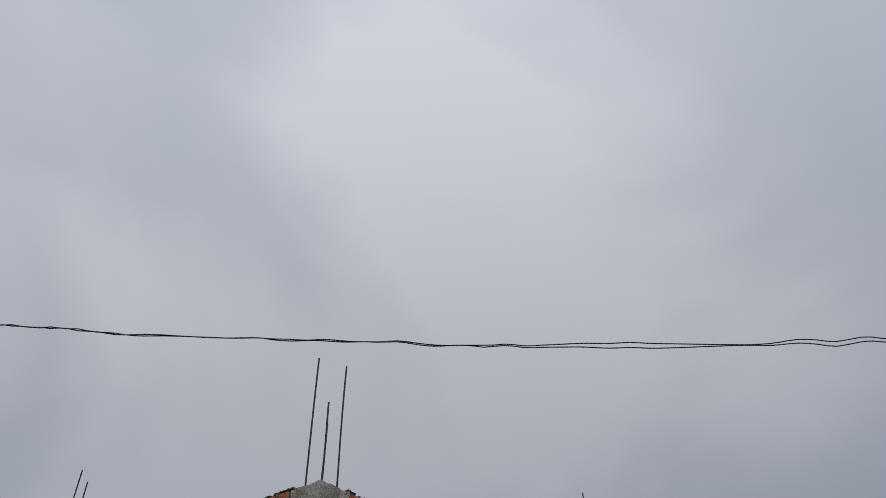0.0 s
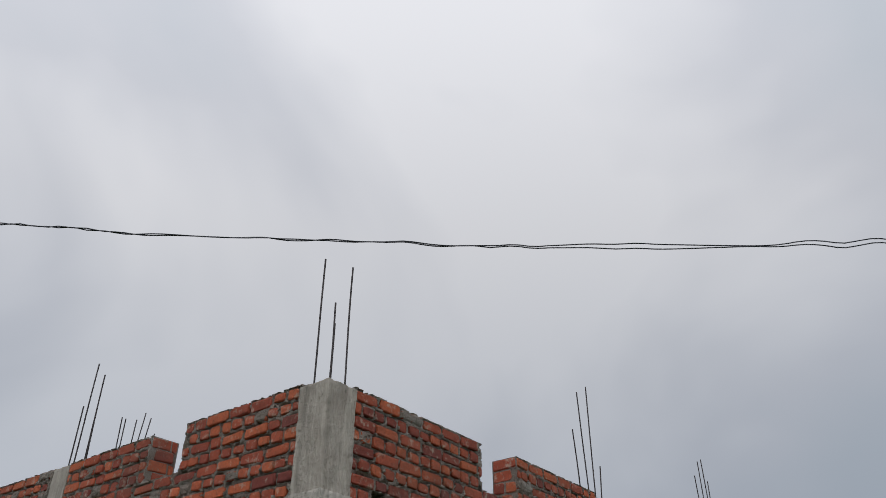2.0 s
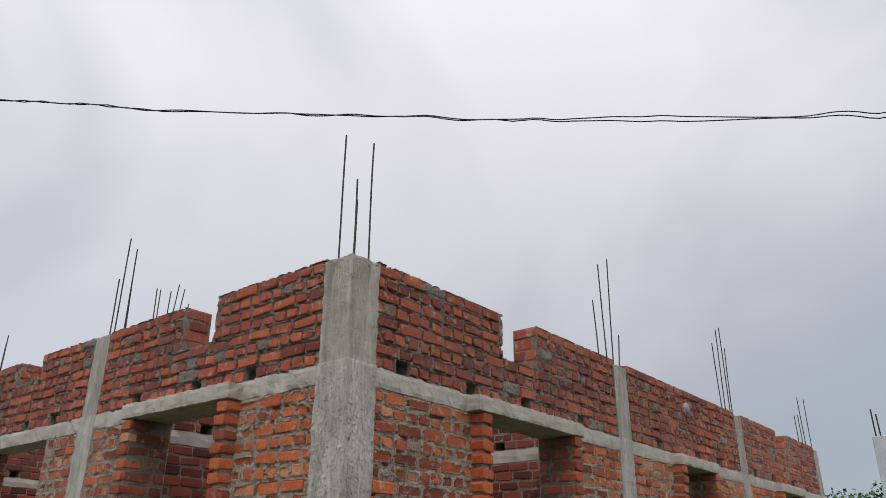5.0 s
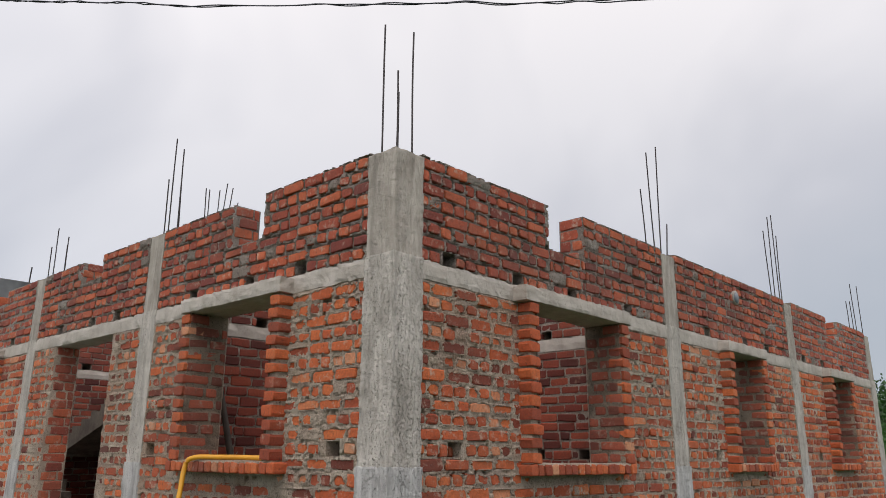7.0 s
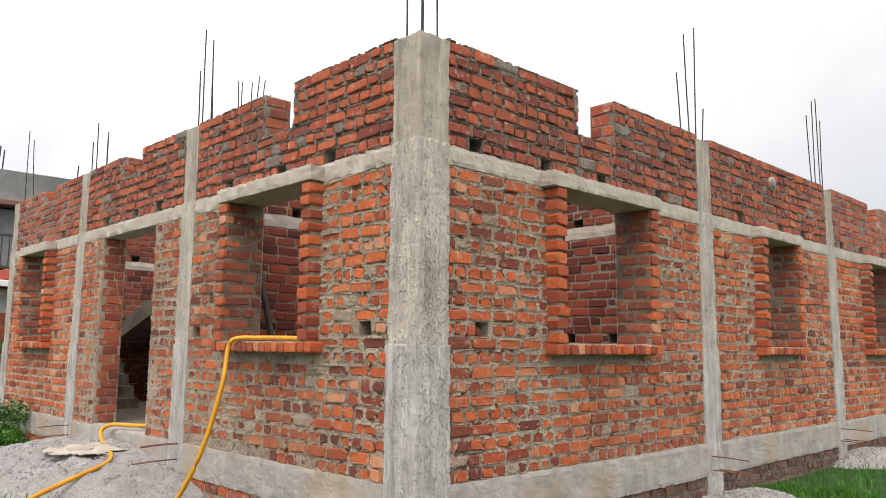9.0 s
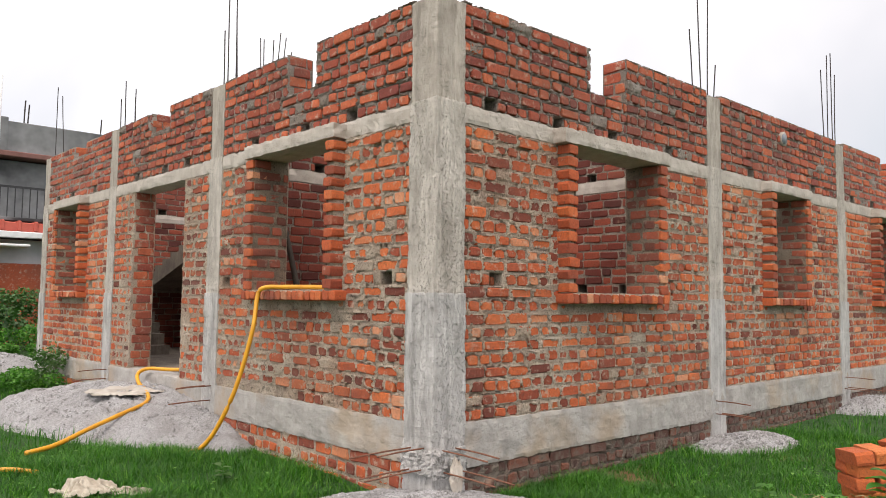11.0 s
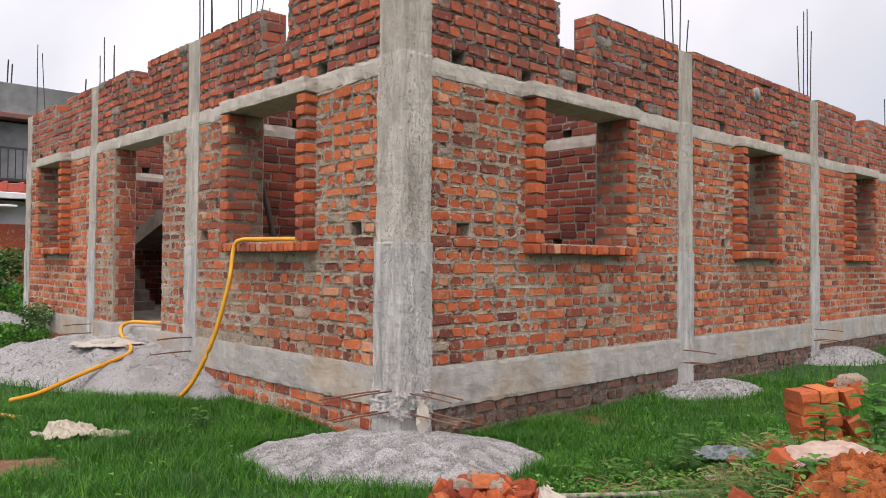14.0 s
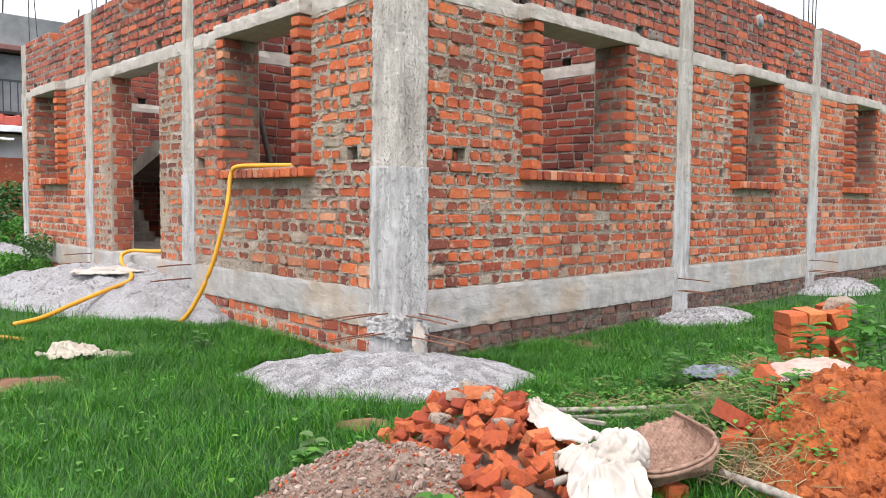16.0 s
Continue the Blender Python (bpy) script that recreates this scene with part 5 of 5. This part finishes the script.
# round vent pipe in the upper wall
vent = tube("vent_pipe", [(5.30, -0.025, 3.21), (5.30, 0.06, 3.21), (5.30, 0.16, 3.21)], 0.082, concrete_old, None, "", 20, 2)
tagged(vent, "short grey pipe end set in the brick wall", "vent pipe")
# closed disc whose dark colour stands for the shade inside the pipe
part("pipe_mouth", tube("pipe_mouth", [(5.30, -0.028, 3.21), (5.30, -0.024, 3.21), (5.30, 0.01, 3.21)], 0.062, grey_plastic, None, "", 20, 1).data, None, vent, "solid dark grey disc painted as the pipe's hollow")
for stray in [o for o in scene.objects if o.name.split(".")[0] == "pipe_mouth" and o.parent is None]:
    bpy.data.objects.remove(stray)
sc = column(1.16, 4.36, 0.24, 0.24, [(1.14, 4.40, 4.45, -0.03), (1.20, 4.46, 4.47, -0.01), (1.28, 4.42, 4.48, 0.02), (1.34, 4.5, 4.62, 0.10), (1.36, 4.42, 4.55, 0.11), (1.46, 4.5, 4.42, 0.14)], CL, 9, 0.4, step=0.06)


# ---- overhead cable ----
def cable():
    c = empty("cable", Matrix.Identity(4), "thin dark twisted overhead electric cable", "cable")
    a, b = Vector((-1.235, 2.996, 0)), Vector((3.467, -2.995, 0))
    d = (b - a) / (b - a).length
    rng = random.Random(2)
    bumps = [(rng.uniform(0, 1), rng.uniform(0.008, 0.022), rng.uniform(0.012, 0.03)) for _ in range(26)]
    for s in (0, 1):
        pts = []
        for k in range(260):
            t = -0.9 + 2.8 * k / 259
            p = a + (b - a) * t
            z = 5.171 - 0.603 * t + 0.462 * t * t
            z += sum(h * math.exp(-(((t - c0) / w) ** 2)) * (1 if i % 3 else -1) for i, (c0, h, w) in enumerate(bumps)) * 0.8
            if t < 0.55:
                tw = 42 * t + 9 * math.sin(9 * t)
                off = 0.006 * math.sin(tw * 2 + 3.14 * s)
            else:
                off = (0.006 + 0.016 * abs(math.sin(11 * t))) * (1 if s else -1)
            pts.append(p + Vector((0, 0, z + off)) + d.cross(Vector((0, 0, 1))) * 0.006 * math.cos(30 * t + 3.14 * s))
        part("strand", tube("strand", pts, 0.0055, wire_mat, None, "", 5, 1).data, None, c)
    for stray in [o for o in scene.objects if o.name.split(".")[0] == "strand" and o.parent is None]:
        bpy.data.objects.remove(stray)


cable()


# ---- distance ----
wall_grey = plain_mat("stained_plaster", (0.03, 0.03, 0.032), (0.30, 0.305, 0.31), 0.7, 0.9, 0.3, 0.0, 0.01)
wall_pale = plain_mat("pale_plaster", (0.42, 0.43, 0.45), (0.58, 0.59, 0.60), 1.2, 0.9, 0.2)
red_paint = plain_mat("red_awning", (0.42, 0.07, 0.05), (0.60, 0.12, 0.08), 3, 0.6, 0.2)
white_paint = plain_mat("white_trim", (0.60, 0.60, 0.60), (0.78, 0.78, 0.78), 3, 0.7, 0.2)


dull_red = plain_mat("faded_red_edge", (0.16, 0.07, 0.06), (0.26, 0.12, 0.10), 3, 0.8, 0.2)


def box_part(name, lo, hi, material, parent, label="", bevel=0.02):
    bm = bmesh.new()
    bmesh.ops.create_cube(bm, size=1, matrix=Matrix.Translation([(a + b) / 2 for a, b in zip(lo, hi)]) @ Matrix.Diagonal((*[b - a for a, b in zip(lo, hi)], 1)))
    if bevel:
        bmesh.ops.bevel(bm, geom=bm.edges[:], offset=bevel, segments=1, affect="EDGES")
    return part(name, bm, material, parent, label)


def neighbour():
    h = empty("neighbour_house", Matrix.Translation((0, 20, 0)), "two-storey house with stained grey walls and red awning", "house")
    box_part("wall", (-9, 0, 0), (10, 8, 5.1), wall_grey, h)
    box_part("parapet", (-9, -0.3, 5.3), (10, 8, 6.15), wall_grey, h)
    box_part("roof_slab", (-9.2, -0.45, 5.15), (10, 8, 5.3), dull_red, h, "faded red roof edge")
    box_part("awning", (-9, -1.3, 3.02), (10, 0, 3.28), red_paint, h, "red tiled awning with ribs")
    for k in range(30):
        box_part("awning_rib", (-2 + 0.4 * k, -1.34, 3.05), (-1.9 + 0.4 * k, 0, 3.32), red_paint, h)
    box_part("awning_edge", (-9, -1.36, 2.86), (10, -1.28, 3.03), white_paint, h, "white awning edge")
    box_part("lower_wall", (-9, -0.5, 2.2), (10, 0.05, 2.86), wall_pale, h)
    box_part("base_wall", (-9, -0.9, 0), (10, -0.4, 2.2), brick_low, h, "brick base wall")
    box_part("shade_sheet", (-9, -1.5, 2.62), (2.3, -0.7, 2.69), white_paint, h, "corrugated sheet over the yard")
    box_part("window", (0.2, -0.08, 3.9), (1.7, 0.02, 4.9), black_plastic, h, "dark upper window")
    rail = box_part("balcony_rail", (-6, -1.1, 4.2), (9, -1.06, 4.26), black_plastic, h, "", 0)
    for k in range(46):
        x = -2 + 0.18 * k
        box_part("baluster", (x, -1.09, 3.4), (x + 0.025, -1.07, 4.2), black_plastic, rail, "", 0)
    box_part("balcony_slab", (-9, -1.15, 3.32), (10, 0, 3.42), wall_grey, h)
    box_part("pillar", (1.55, -0.15, 5.3), (1.9, -0.32, 6.25), wall_grey, h)
    for x, z in ((2.4, 6.9), (2.5, 6.8), (4.5, 6.7)):
        part("rebar", rod(x, 0.2, 6.1, z, (0.02, 0), 0.02), steel, h)
    tube("downpipe", [(1.62, -0.5, 0.5), (1.62, -0.5, 4), (1.62, -0.5, 7.4)], 0.05, white_paint, h, "white downpipe", 8, 2)
    return h


neighbour()


def leafy(rng, n, spots, size):
    """Small folded leaves round the given clumps."""
    vs, fs = [], []
    for _ in range(n):
        c, r = rng.choice(spots)
        while True:
            d = Vector((rng.uniform(-1, 1), rng.uniform(-1, 1), rng.uniform(-1, 1)))
            if 0.25 < d.length < 1:
                break
        p = Vector(c) + Vector((d.x * r, d.y * r, d.z * r * 0.8))
        a = Vector((rng.uniform(-1, 1), rng.uniform(-1, 1), rng.uniform(-0.6, 0.4))).normalized()
        b = a.cross(Vector((rng.uniform(-1, 1), rng.uniform(-1, 1), rng.uniform(-1, 1)))).normalized()
        s = size * rng.uniform(0.5, 1.3)
        k = len(vs)
        vs += [p, p + a * s * 0.5 + b * s * 0.32, p + a * s, p + a * s * 0.5 - b * s * 0.32 + Vector((0, 0, 0.1 * s))]
        fs += [(k, k + 1, k + 2), (k, k + 2, k + 3)]
    return vs, fs


def tree(x, y, height, width, leaves, size, material, seed, label, stem=0.3):
    rng = random.Random(seed)
    t = empty("tree", Matrix.Translation((x, y, hill(x, y) - 0.05)), label, "tree", "trees behind the house")
    trunk = tube("trunk", [(0, 0, 0), (0.02 * height, 0.01 * height, height * 0.3), (0, 0, height * 0.7)], lambda u: 0.03 * height * (1 - 0.8 * u), wood, t, "", 8, 4)
    spots = []
    for k in range(16):
        a, e = rng.uniform(0, 6.28), rng.uniform(stem, 0.95)
        r = width * rng.uniform(0.2, 0.5) * (1.15 - abs(e - 0.6))
        c = (r * math.cos(a), r * math.sin(a), height * e)
        spots.append((c, width * rng.uniform(0.14, 0.26)))
        tube("limb", [(0, 0, height * e * 0.55), (c[0] * 0.5, c[1] * 0.5, height * e * 0.8), c], lambda u: 0.01 * height * (1 - 0.8 * u), wood, trunk, "", 5, 2)
    part("crown", mesh("crown", *leafy(rng, leaves, spots, size), material), None, t)
    return t


for n, (x, y, h, w) in enumerate(((56, 13, 5.9, 7), (57, 10, 6.4, 7), (58, 7.5, 6.8, 8), (60, 4, 6.6, 8), (54, 16, 5.0, 6))):
    tree(x, y, h, w, 5200, 0.32, dark_leaf, 40 + n, "dense dark green tree behind the house", 0.2)
tree(27.0, 2.6, 3.4, 3.0, 4200, 0.14, light_leaf, 60, "pale green leafy young tree behind the house", 0.1)
tree(26.5, 4.3, 2.6, 2.4, 3000, 0.13, light_leaf, 61, "pale green leafy young tree behind the house", 0.1)


def tower():
    t = empty("unfinished_pillar", Matrix.Translation((33.0, 2.9, 0)), "pale unfinished concrete pillar with bare bars", "pillar")
    box_part("shaft", (-0.3, -0.9, 0), (0.3, 0.3, 6.9), wall_pale, t)
    for x, y, z in ((-0.2, 0.15, 8.0), (-0.1, 0.0, 7.8)):
        part("rebar", rod(x, y, 6.8, z, (-0.1, 0), 0.03), steel, t)
    return t


tower()


def shrub(x, y, r, h, n, size, material, seed, label):
    rng = random.Random(seed)
    spots = [((rng.uniform(-r, r), rng.uniform(-r, r) * 0.6, h * rng.uniform(0.1, 0.75)), h * rng.uniform(0.2, 0.42)) for _ in range(14)]
    s = new("shrub", mesh("shrub", *leafy(rng, n, spots, size), material))
    s.location = (x, y, hill(x, y))
    return tagged(s, label, "shrub", "low shrubs")


shrub(1.8, 16.5, 1.8, 1.75, 7000, 0.10, dark_leaf, 71, "dark green hedge shrub before the far house")
shrub(-1.0, 16.0, 2.0, 1.6, 5000, 0.10, dark_leaf, 72, "dark green hedge shrub before the far house")
shrub(1.0, 14.2, 1.6, 1.0, 5500, 0.07, leaf_mat, 73, "low bright green field plants")
shrub(0.4, 12.6, 1.5, 0.35, 3500, 0.06, leaf_mat, 74, "low bright green field plants")
shrub(-0.35, 7.6, 0.55, 0.55, 2600, 0.05, light_leaf, 75, "leafy green weeds against the plinth")
shrub(-0.65, 7.0, 0.5, 0.35, 1800, 0.045, leaf_mat, 76, "leafy green weeds against the plinth")
shrub(-1.6, 6.8, 0.7, 0.25, 1800, 0.04, leaf_mat, 77, "leafy green weeds beside the stone dust")


# ---- grass and weeds ----
def bare(x, y):
    if x > -0.06 and y > -0.06:
        return True
    if on_heap(x, y) > 0.012:
        return True
    if math.hypot((x - SOIL[0]) / SOIL[2], (y - SOIL[1]) / SOIL[3]) < 0.93:
        return True
    if math.hypot((x + 0.82) / 0.42, (y + 1.66) / 0.42) < 0.95 or math.hypot((x + 1.05) / 0.42, (y + 2.1) / 0.42) < 1 or math.hypot((x + 1.50) / 0.42, (y + 1.77) / 0.42) < 1:
        return True
    if math.hypot((x + 2.15) / 0.42, (y - 1.1) / 0.22) < 0.85 + 0.5 * noise.noise(Vector((x * 9, y * 9, 5))) or math.hypot((x + 0.98) / 0.15, (y + 0.93) / 0.1) < 1:
        return True
    return False


def grass():
    rng = np.random.default_rng(4)
    vs, fs = [], []
    count, tries = 0, 0
    zones = ((-2.6, 1.6, -3.1, 3.2, 225000, 0.85), (0.0, 5.0, -3.0, 0.0, 60000, 0.9), (-3.6, 0.2, 3.0, 9.0, 18000, 1.2), (4.5, 14.0, -3.5, 0.0, 12000, 1.3), (-4, 3.0, 9.2, 16.0, 26000, 1.5))
    for x0, x1, y0, y1, n, sc in zones:
        xs, ys = rng.uniform(x0, x1, n), rng.uniform(y0, y1, n)
        for x, y in zip(xs, ys):
            if bare(x, y):
                continue
            tuft = noise.noise(Vector((x * 2.2, y * 2.2, 7)))
            if tuft < -0.35 and rng.random() < 0.6:
                continue
            h = (0.035 + 0.085 * rng.random() ** 1.6 + 0.09 * max(0, tuft)) * sc
            if y > 0.3 or x < -0.6:
                h *= 1.15
            w = (0.0015 + 0.0022 * rng.random()) * sc
            a, lean = rng.uniform(0, 6.28), h * rng.uniform(0.15, 1.25)
            ca, sa = math.cos(a), math.sin(a)
            z = hill(x, y) - 0.01
            k = len(vs)
            for t, ww in ((0.0, 1.0), (0.55, 0.8), (1.0, 0.0)):
                cx, cy, cz = x + ca * lean * t * t, y + sa * lean * t * t, z + h * (t - 0.18 * t * t)
                if ww:
                    vs.append((cx - sa * w * ww, cy + ca * w * ww, cz))
                    vs.append((cx + sa * w * ww, cy - ca * w * ww, cz))
                else:
                    vs.append((cx, cy, cz))
            fs += [(k, k + 1, k + 3, k + 2), (k + 2, k + 3, k + 4)]
    ob = new("grass", mesh("grass", vs, fs, grass_blade))
    return tagged(ob, "dense fresh green grass with uneven tufts", "grass", "", "stuff")


grass()


def leaf(vs, fs, p, a, s, droop=0.25, broad=0.36):
    """One broad leaf with a fold along its rib."""
    side = a.cross(Vector((0, 0, 1)))
    side = side.normalized() if side.length > 0.01 else Vector((1, 0, 0))
    k = len(vs)
    up = Vector((0, 0, 1))
    for t, w in ((0, 0.0), (0.25, 0.75), (0.55, 1.0), (0.82, 0.55), (1, 0.0)):
        c = p + a * s * t - up * droop * s * t * t
        if w:
            vs += [c + side * s * broad * w + up * 0.07 * s, c, c - side * s * broad * w + up * 0.07 * s]
        else:
            vs.append(c)
    fs += [(k, k + 1, k + 2), (k, k + 2, k + 3), (k + 1, k + 4, k + 5, k + 2), (k + 2, k + 5, k + 6, k + 3), (k + 4, k + 7, k + 8, k + 5), (k + 5, k + 8, k + 9, k + 6), (k + 7, k + 10, k + 8), (k + 8, k + 10, k + 9)]


def weed(x, y, h, n, size, seed, label, material=None):
    rng = random.Random(seed)
    w = empty("weed", Matrix.Translation((x, y, hill(x, y))), label, "weed", "broad-leaved weeds")
    top = Vector((rng.uniform(-0.2, 0.2) * h, rng.uniform(-0.2, 0.2) * h, h))
    part("stem", tube("stem", [(0, 0, -0.02), top * 0.5 + Vector((0.01, 0, 0)), top], lambda t: 0.005 * (1 - 0.6 * t), leaf_mat, None, "", 6, 3).data, None, w)
    vs, fs = [], []
    for k in range(n):
        t = 0.35 + 0.65 * k / max(1, n - 1)
        a = 2.4 * k + rng.uniform(-0.3, 0.3)
        d = Vector((math.cos(a), math.sin(a), rng.uniform(0.1, 0.55))).normalized()
        leaf(vs, fs, top * t, d, size * rng.uniform(0.7, 1.15), 0.35)
    part("leaves", mesh("leaves", vs, fs, material or leaf_mat, True), None, w)
    return w


WL = "broad-leaved green weed growing among rubble"
for k, (x, y, h, n, s) in enumerate(((1.15, -2.28, 0.32, 16, 0.12), (0.98, -2.12, 0.22, 10, 0.10), (1.55, -2.42, 0.42, 22, 0.13), (1.75, -2.5, 0.36, 18, 0.12), (0.42, -2.5, 0.12, 9, 0.11), (0.30, -2.42, 0.14, 8, 0.09), (-0.02, -2.62, 0.12, 6, 0.06), (-1.47, -1.22, 0.12, 7, 0.10), (-1.56, -1.3, 0.10, 6, 0.09), (-1.62, -2.12, 0.15, 8, 0.09), (-1.55, -2.2, 0.14, 8, 0.08), (0.62, -1.78, 0.26, 12, 0.09), (0.72, -1.72, 0.24, 12, 0.09), (0.35, -1.52, 0.16, 10, 0.08), (0.2, -1.35, 0.14, 9, 0.07), (-0.75, 1.35, 0.13, 7, 0.09), (1.25, -1.62, 0.2, 10, 0.09), (1.5, -2.75, 0.26, 14, 0.1), (1.0, -2.55, 0.16, 10, 0.09), (0.8, -2.42, 0.14, 9, 0.09), (1.9, -2.3, 0.3, 14, 0.1))):
    weed(x, y, h, n, s, 200 + k, WL, light_leaf if k % 4 == 3 else None)
for stray in [o for o in scene.objects if o.name.split(".")[0] == "stem" and o.parent is None]:
    bpy.data.objects.remove(stray)


def ground_weeds():
    rng = random.Random(33)
    vs, fs = [], []
    for _ in range(6000):
        x, y = rng.uniform(-0.2, 3.4), rng.uniform(-3.0, -0.7)
        inside = -1.25 - 0.28 * x > y or rng.random() < 0.06
        soil = math.hypot((x - SOIL[0]) / SOIL[2], (y - SOIL[1]) / SOIL[3]) < 0.95
        if not inside or bare(x, y) or (soil and rng.random() < 0.93):
            continue
        a = rng.uniform(0, 6.28)
        leaf(vs, fs, Vector((x, y, hill(x, y) + rng.uniform(0.02, 0.12))), Vector((math.cos(a), math.sin(a), rng.uniform(0.1, 0.8))).normalized(), rng.uniform(0.014, 0.042), 0.5, 0.36)
    for px, py, r, n in ((-0.22, -2.82, 0.09, 70), (0.0, -2.60, 0.06, 30), (0.10, -2.78, 0.04, 20), (0.86, -2.14, 0.16, 150), (0.45, -1.75, 0.22, 170), (1.0, -2.45, 0.2, 170), (-1.50, -2.05, 0.05, 14)):
        for _ in range(n):
            x, y = px + rng.gauss(0, r * 0.6), py + rng.gauss(0, r * 0.6)
            a = rng.uniform(0, 6.28)
            leaf(vs, fs, Vector((x, y, hill(x, y) + rng.uniform(0.05, 0.10))), Vector((math.cos(a), math.sin(a), rng.uniform(0.1, 0.9))).normalized(), rng.uniform(0.014, 0.045), 0.4, 0.36)
    for _ in range(260):
        x, y = rng.uniform(-2.6, -0.2), rng.uniform(-1.4, 3.0)
        if not bare(x, y):
            a = rng.uniform(0, 6.28)
            leaf(vs, fs, Vector((x, y, hill(x, y) + rng.uniform(0.04, 0.1))), Vector((math.cos(a), math.sin(a), 0.3)).normalized(), rng.uniform(0.02, 0.04), 0.4, 0.4)
    tagged(new("ground_weeds", mesh("ground_weeds", vs, fs, leaf_mat, True)), "low creeping green weeds over rough ground", "weeds", "", "stuff")


ground_weeds()


def dry_stalks():
    rng = random.Random(44)
    vs, fs = [], []
    zones = [(0.50, -2.08, 0.26, 120), (0.15, -2.15, 0.35, 90), (1.30, -2.0, 0.28, 90), (-0.38, -2.66, 0.18, 110), (0.05, -2.55, 0.3, 25), (0.2, -1.55, 0.3, 25)]
    for cx, cy, r, n in zones:
        for _ in range(2 * n):
            x, y = cx + rng.gauss(0, r * 0.5), cy + rng.gauss(0, r * 0.5)
            a, l = rng.uniform(0, 6.28), rng.uniform(0.03, 0.15)
            rise = rng.uniform(-0.05, 0.45) * l
            w = rng.uniform(0.0008, 0.0022)
            p = Vector((x, y, hill(x, y) + rng.uniform(0.01, 0.08)))
            d = Vector((math.cos(a) * l, math.sin(a) * l, rise))
            s = Vector((-math.sin(a) * w, math.cos(a) * w, 0))
            m = p + d * 0.5 + Vector((rng.uniform(-0.03, 0.03), rng.uniform(-0.03, 0.03), rng.uniform(0, 0.04)))
            up = Vector((0, 0, w))
            k = len(vs)
            for c in (p, m, p + d):
                vs += [c - s, c + s, c + up * 2]
            for t in (0, 3):
                fs += [(k + t, k + t + 1, k + t + 4, k + t + 3), (k + t + 1, k + t + 2, k + t + 5, k + t + 4), (k + t + 2, k + t, k + t + 3, k + t + 5)]
    tagged(new("dry_stalks", mesh("dry_stalks", vs, fs, dry_mat)), "tangle of dry straw and dead weed stalks", "dry stalks", "", "stuff")


dry_stalks()
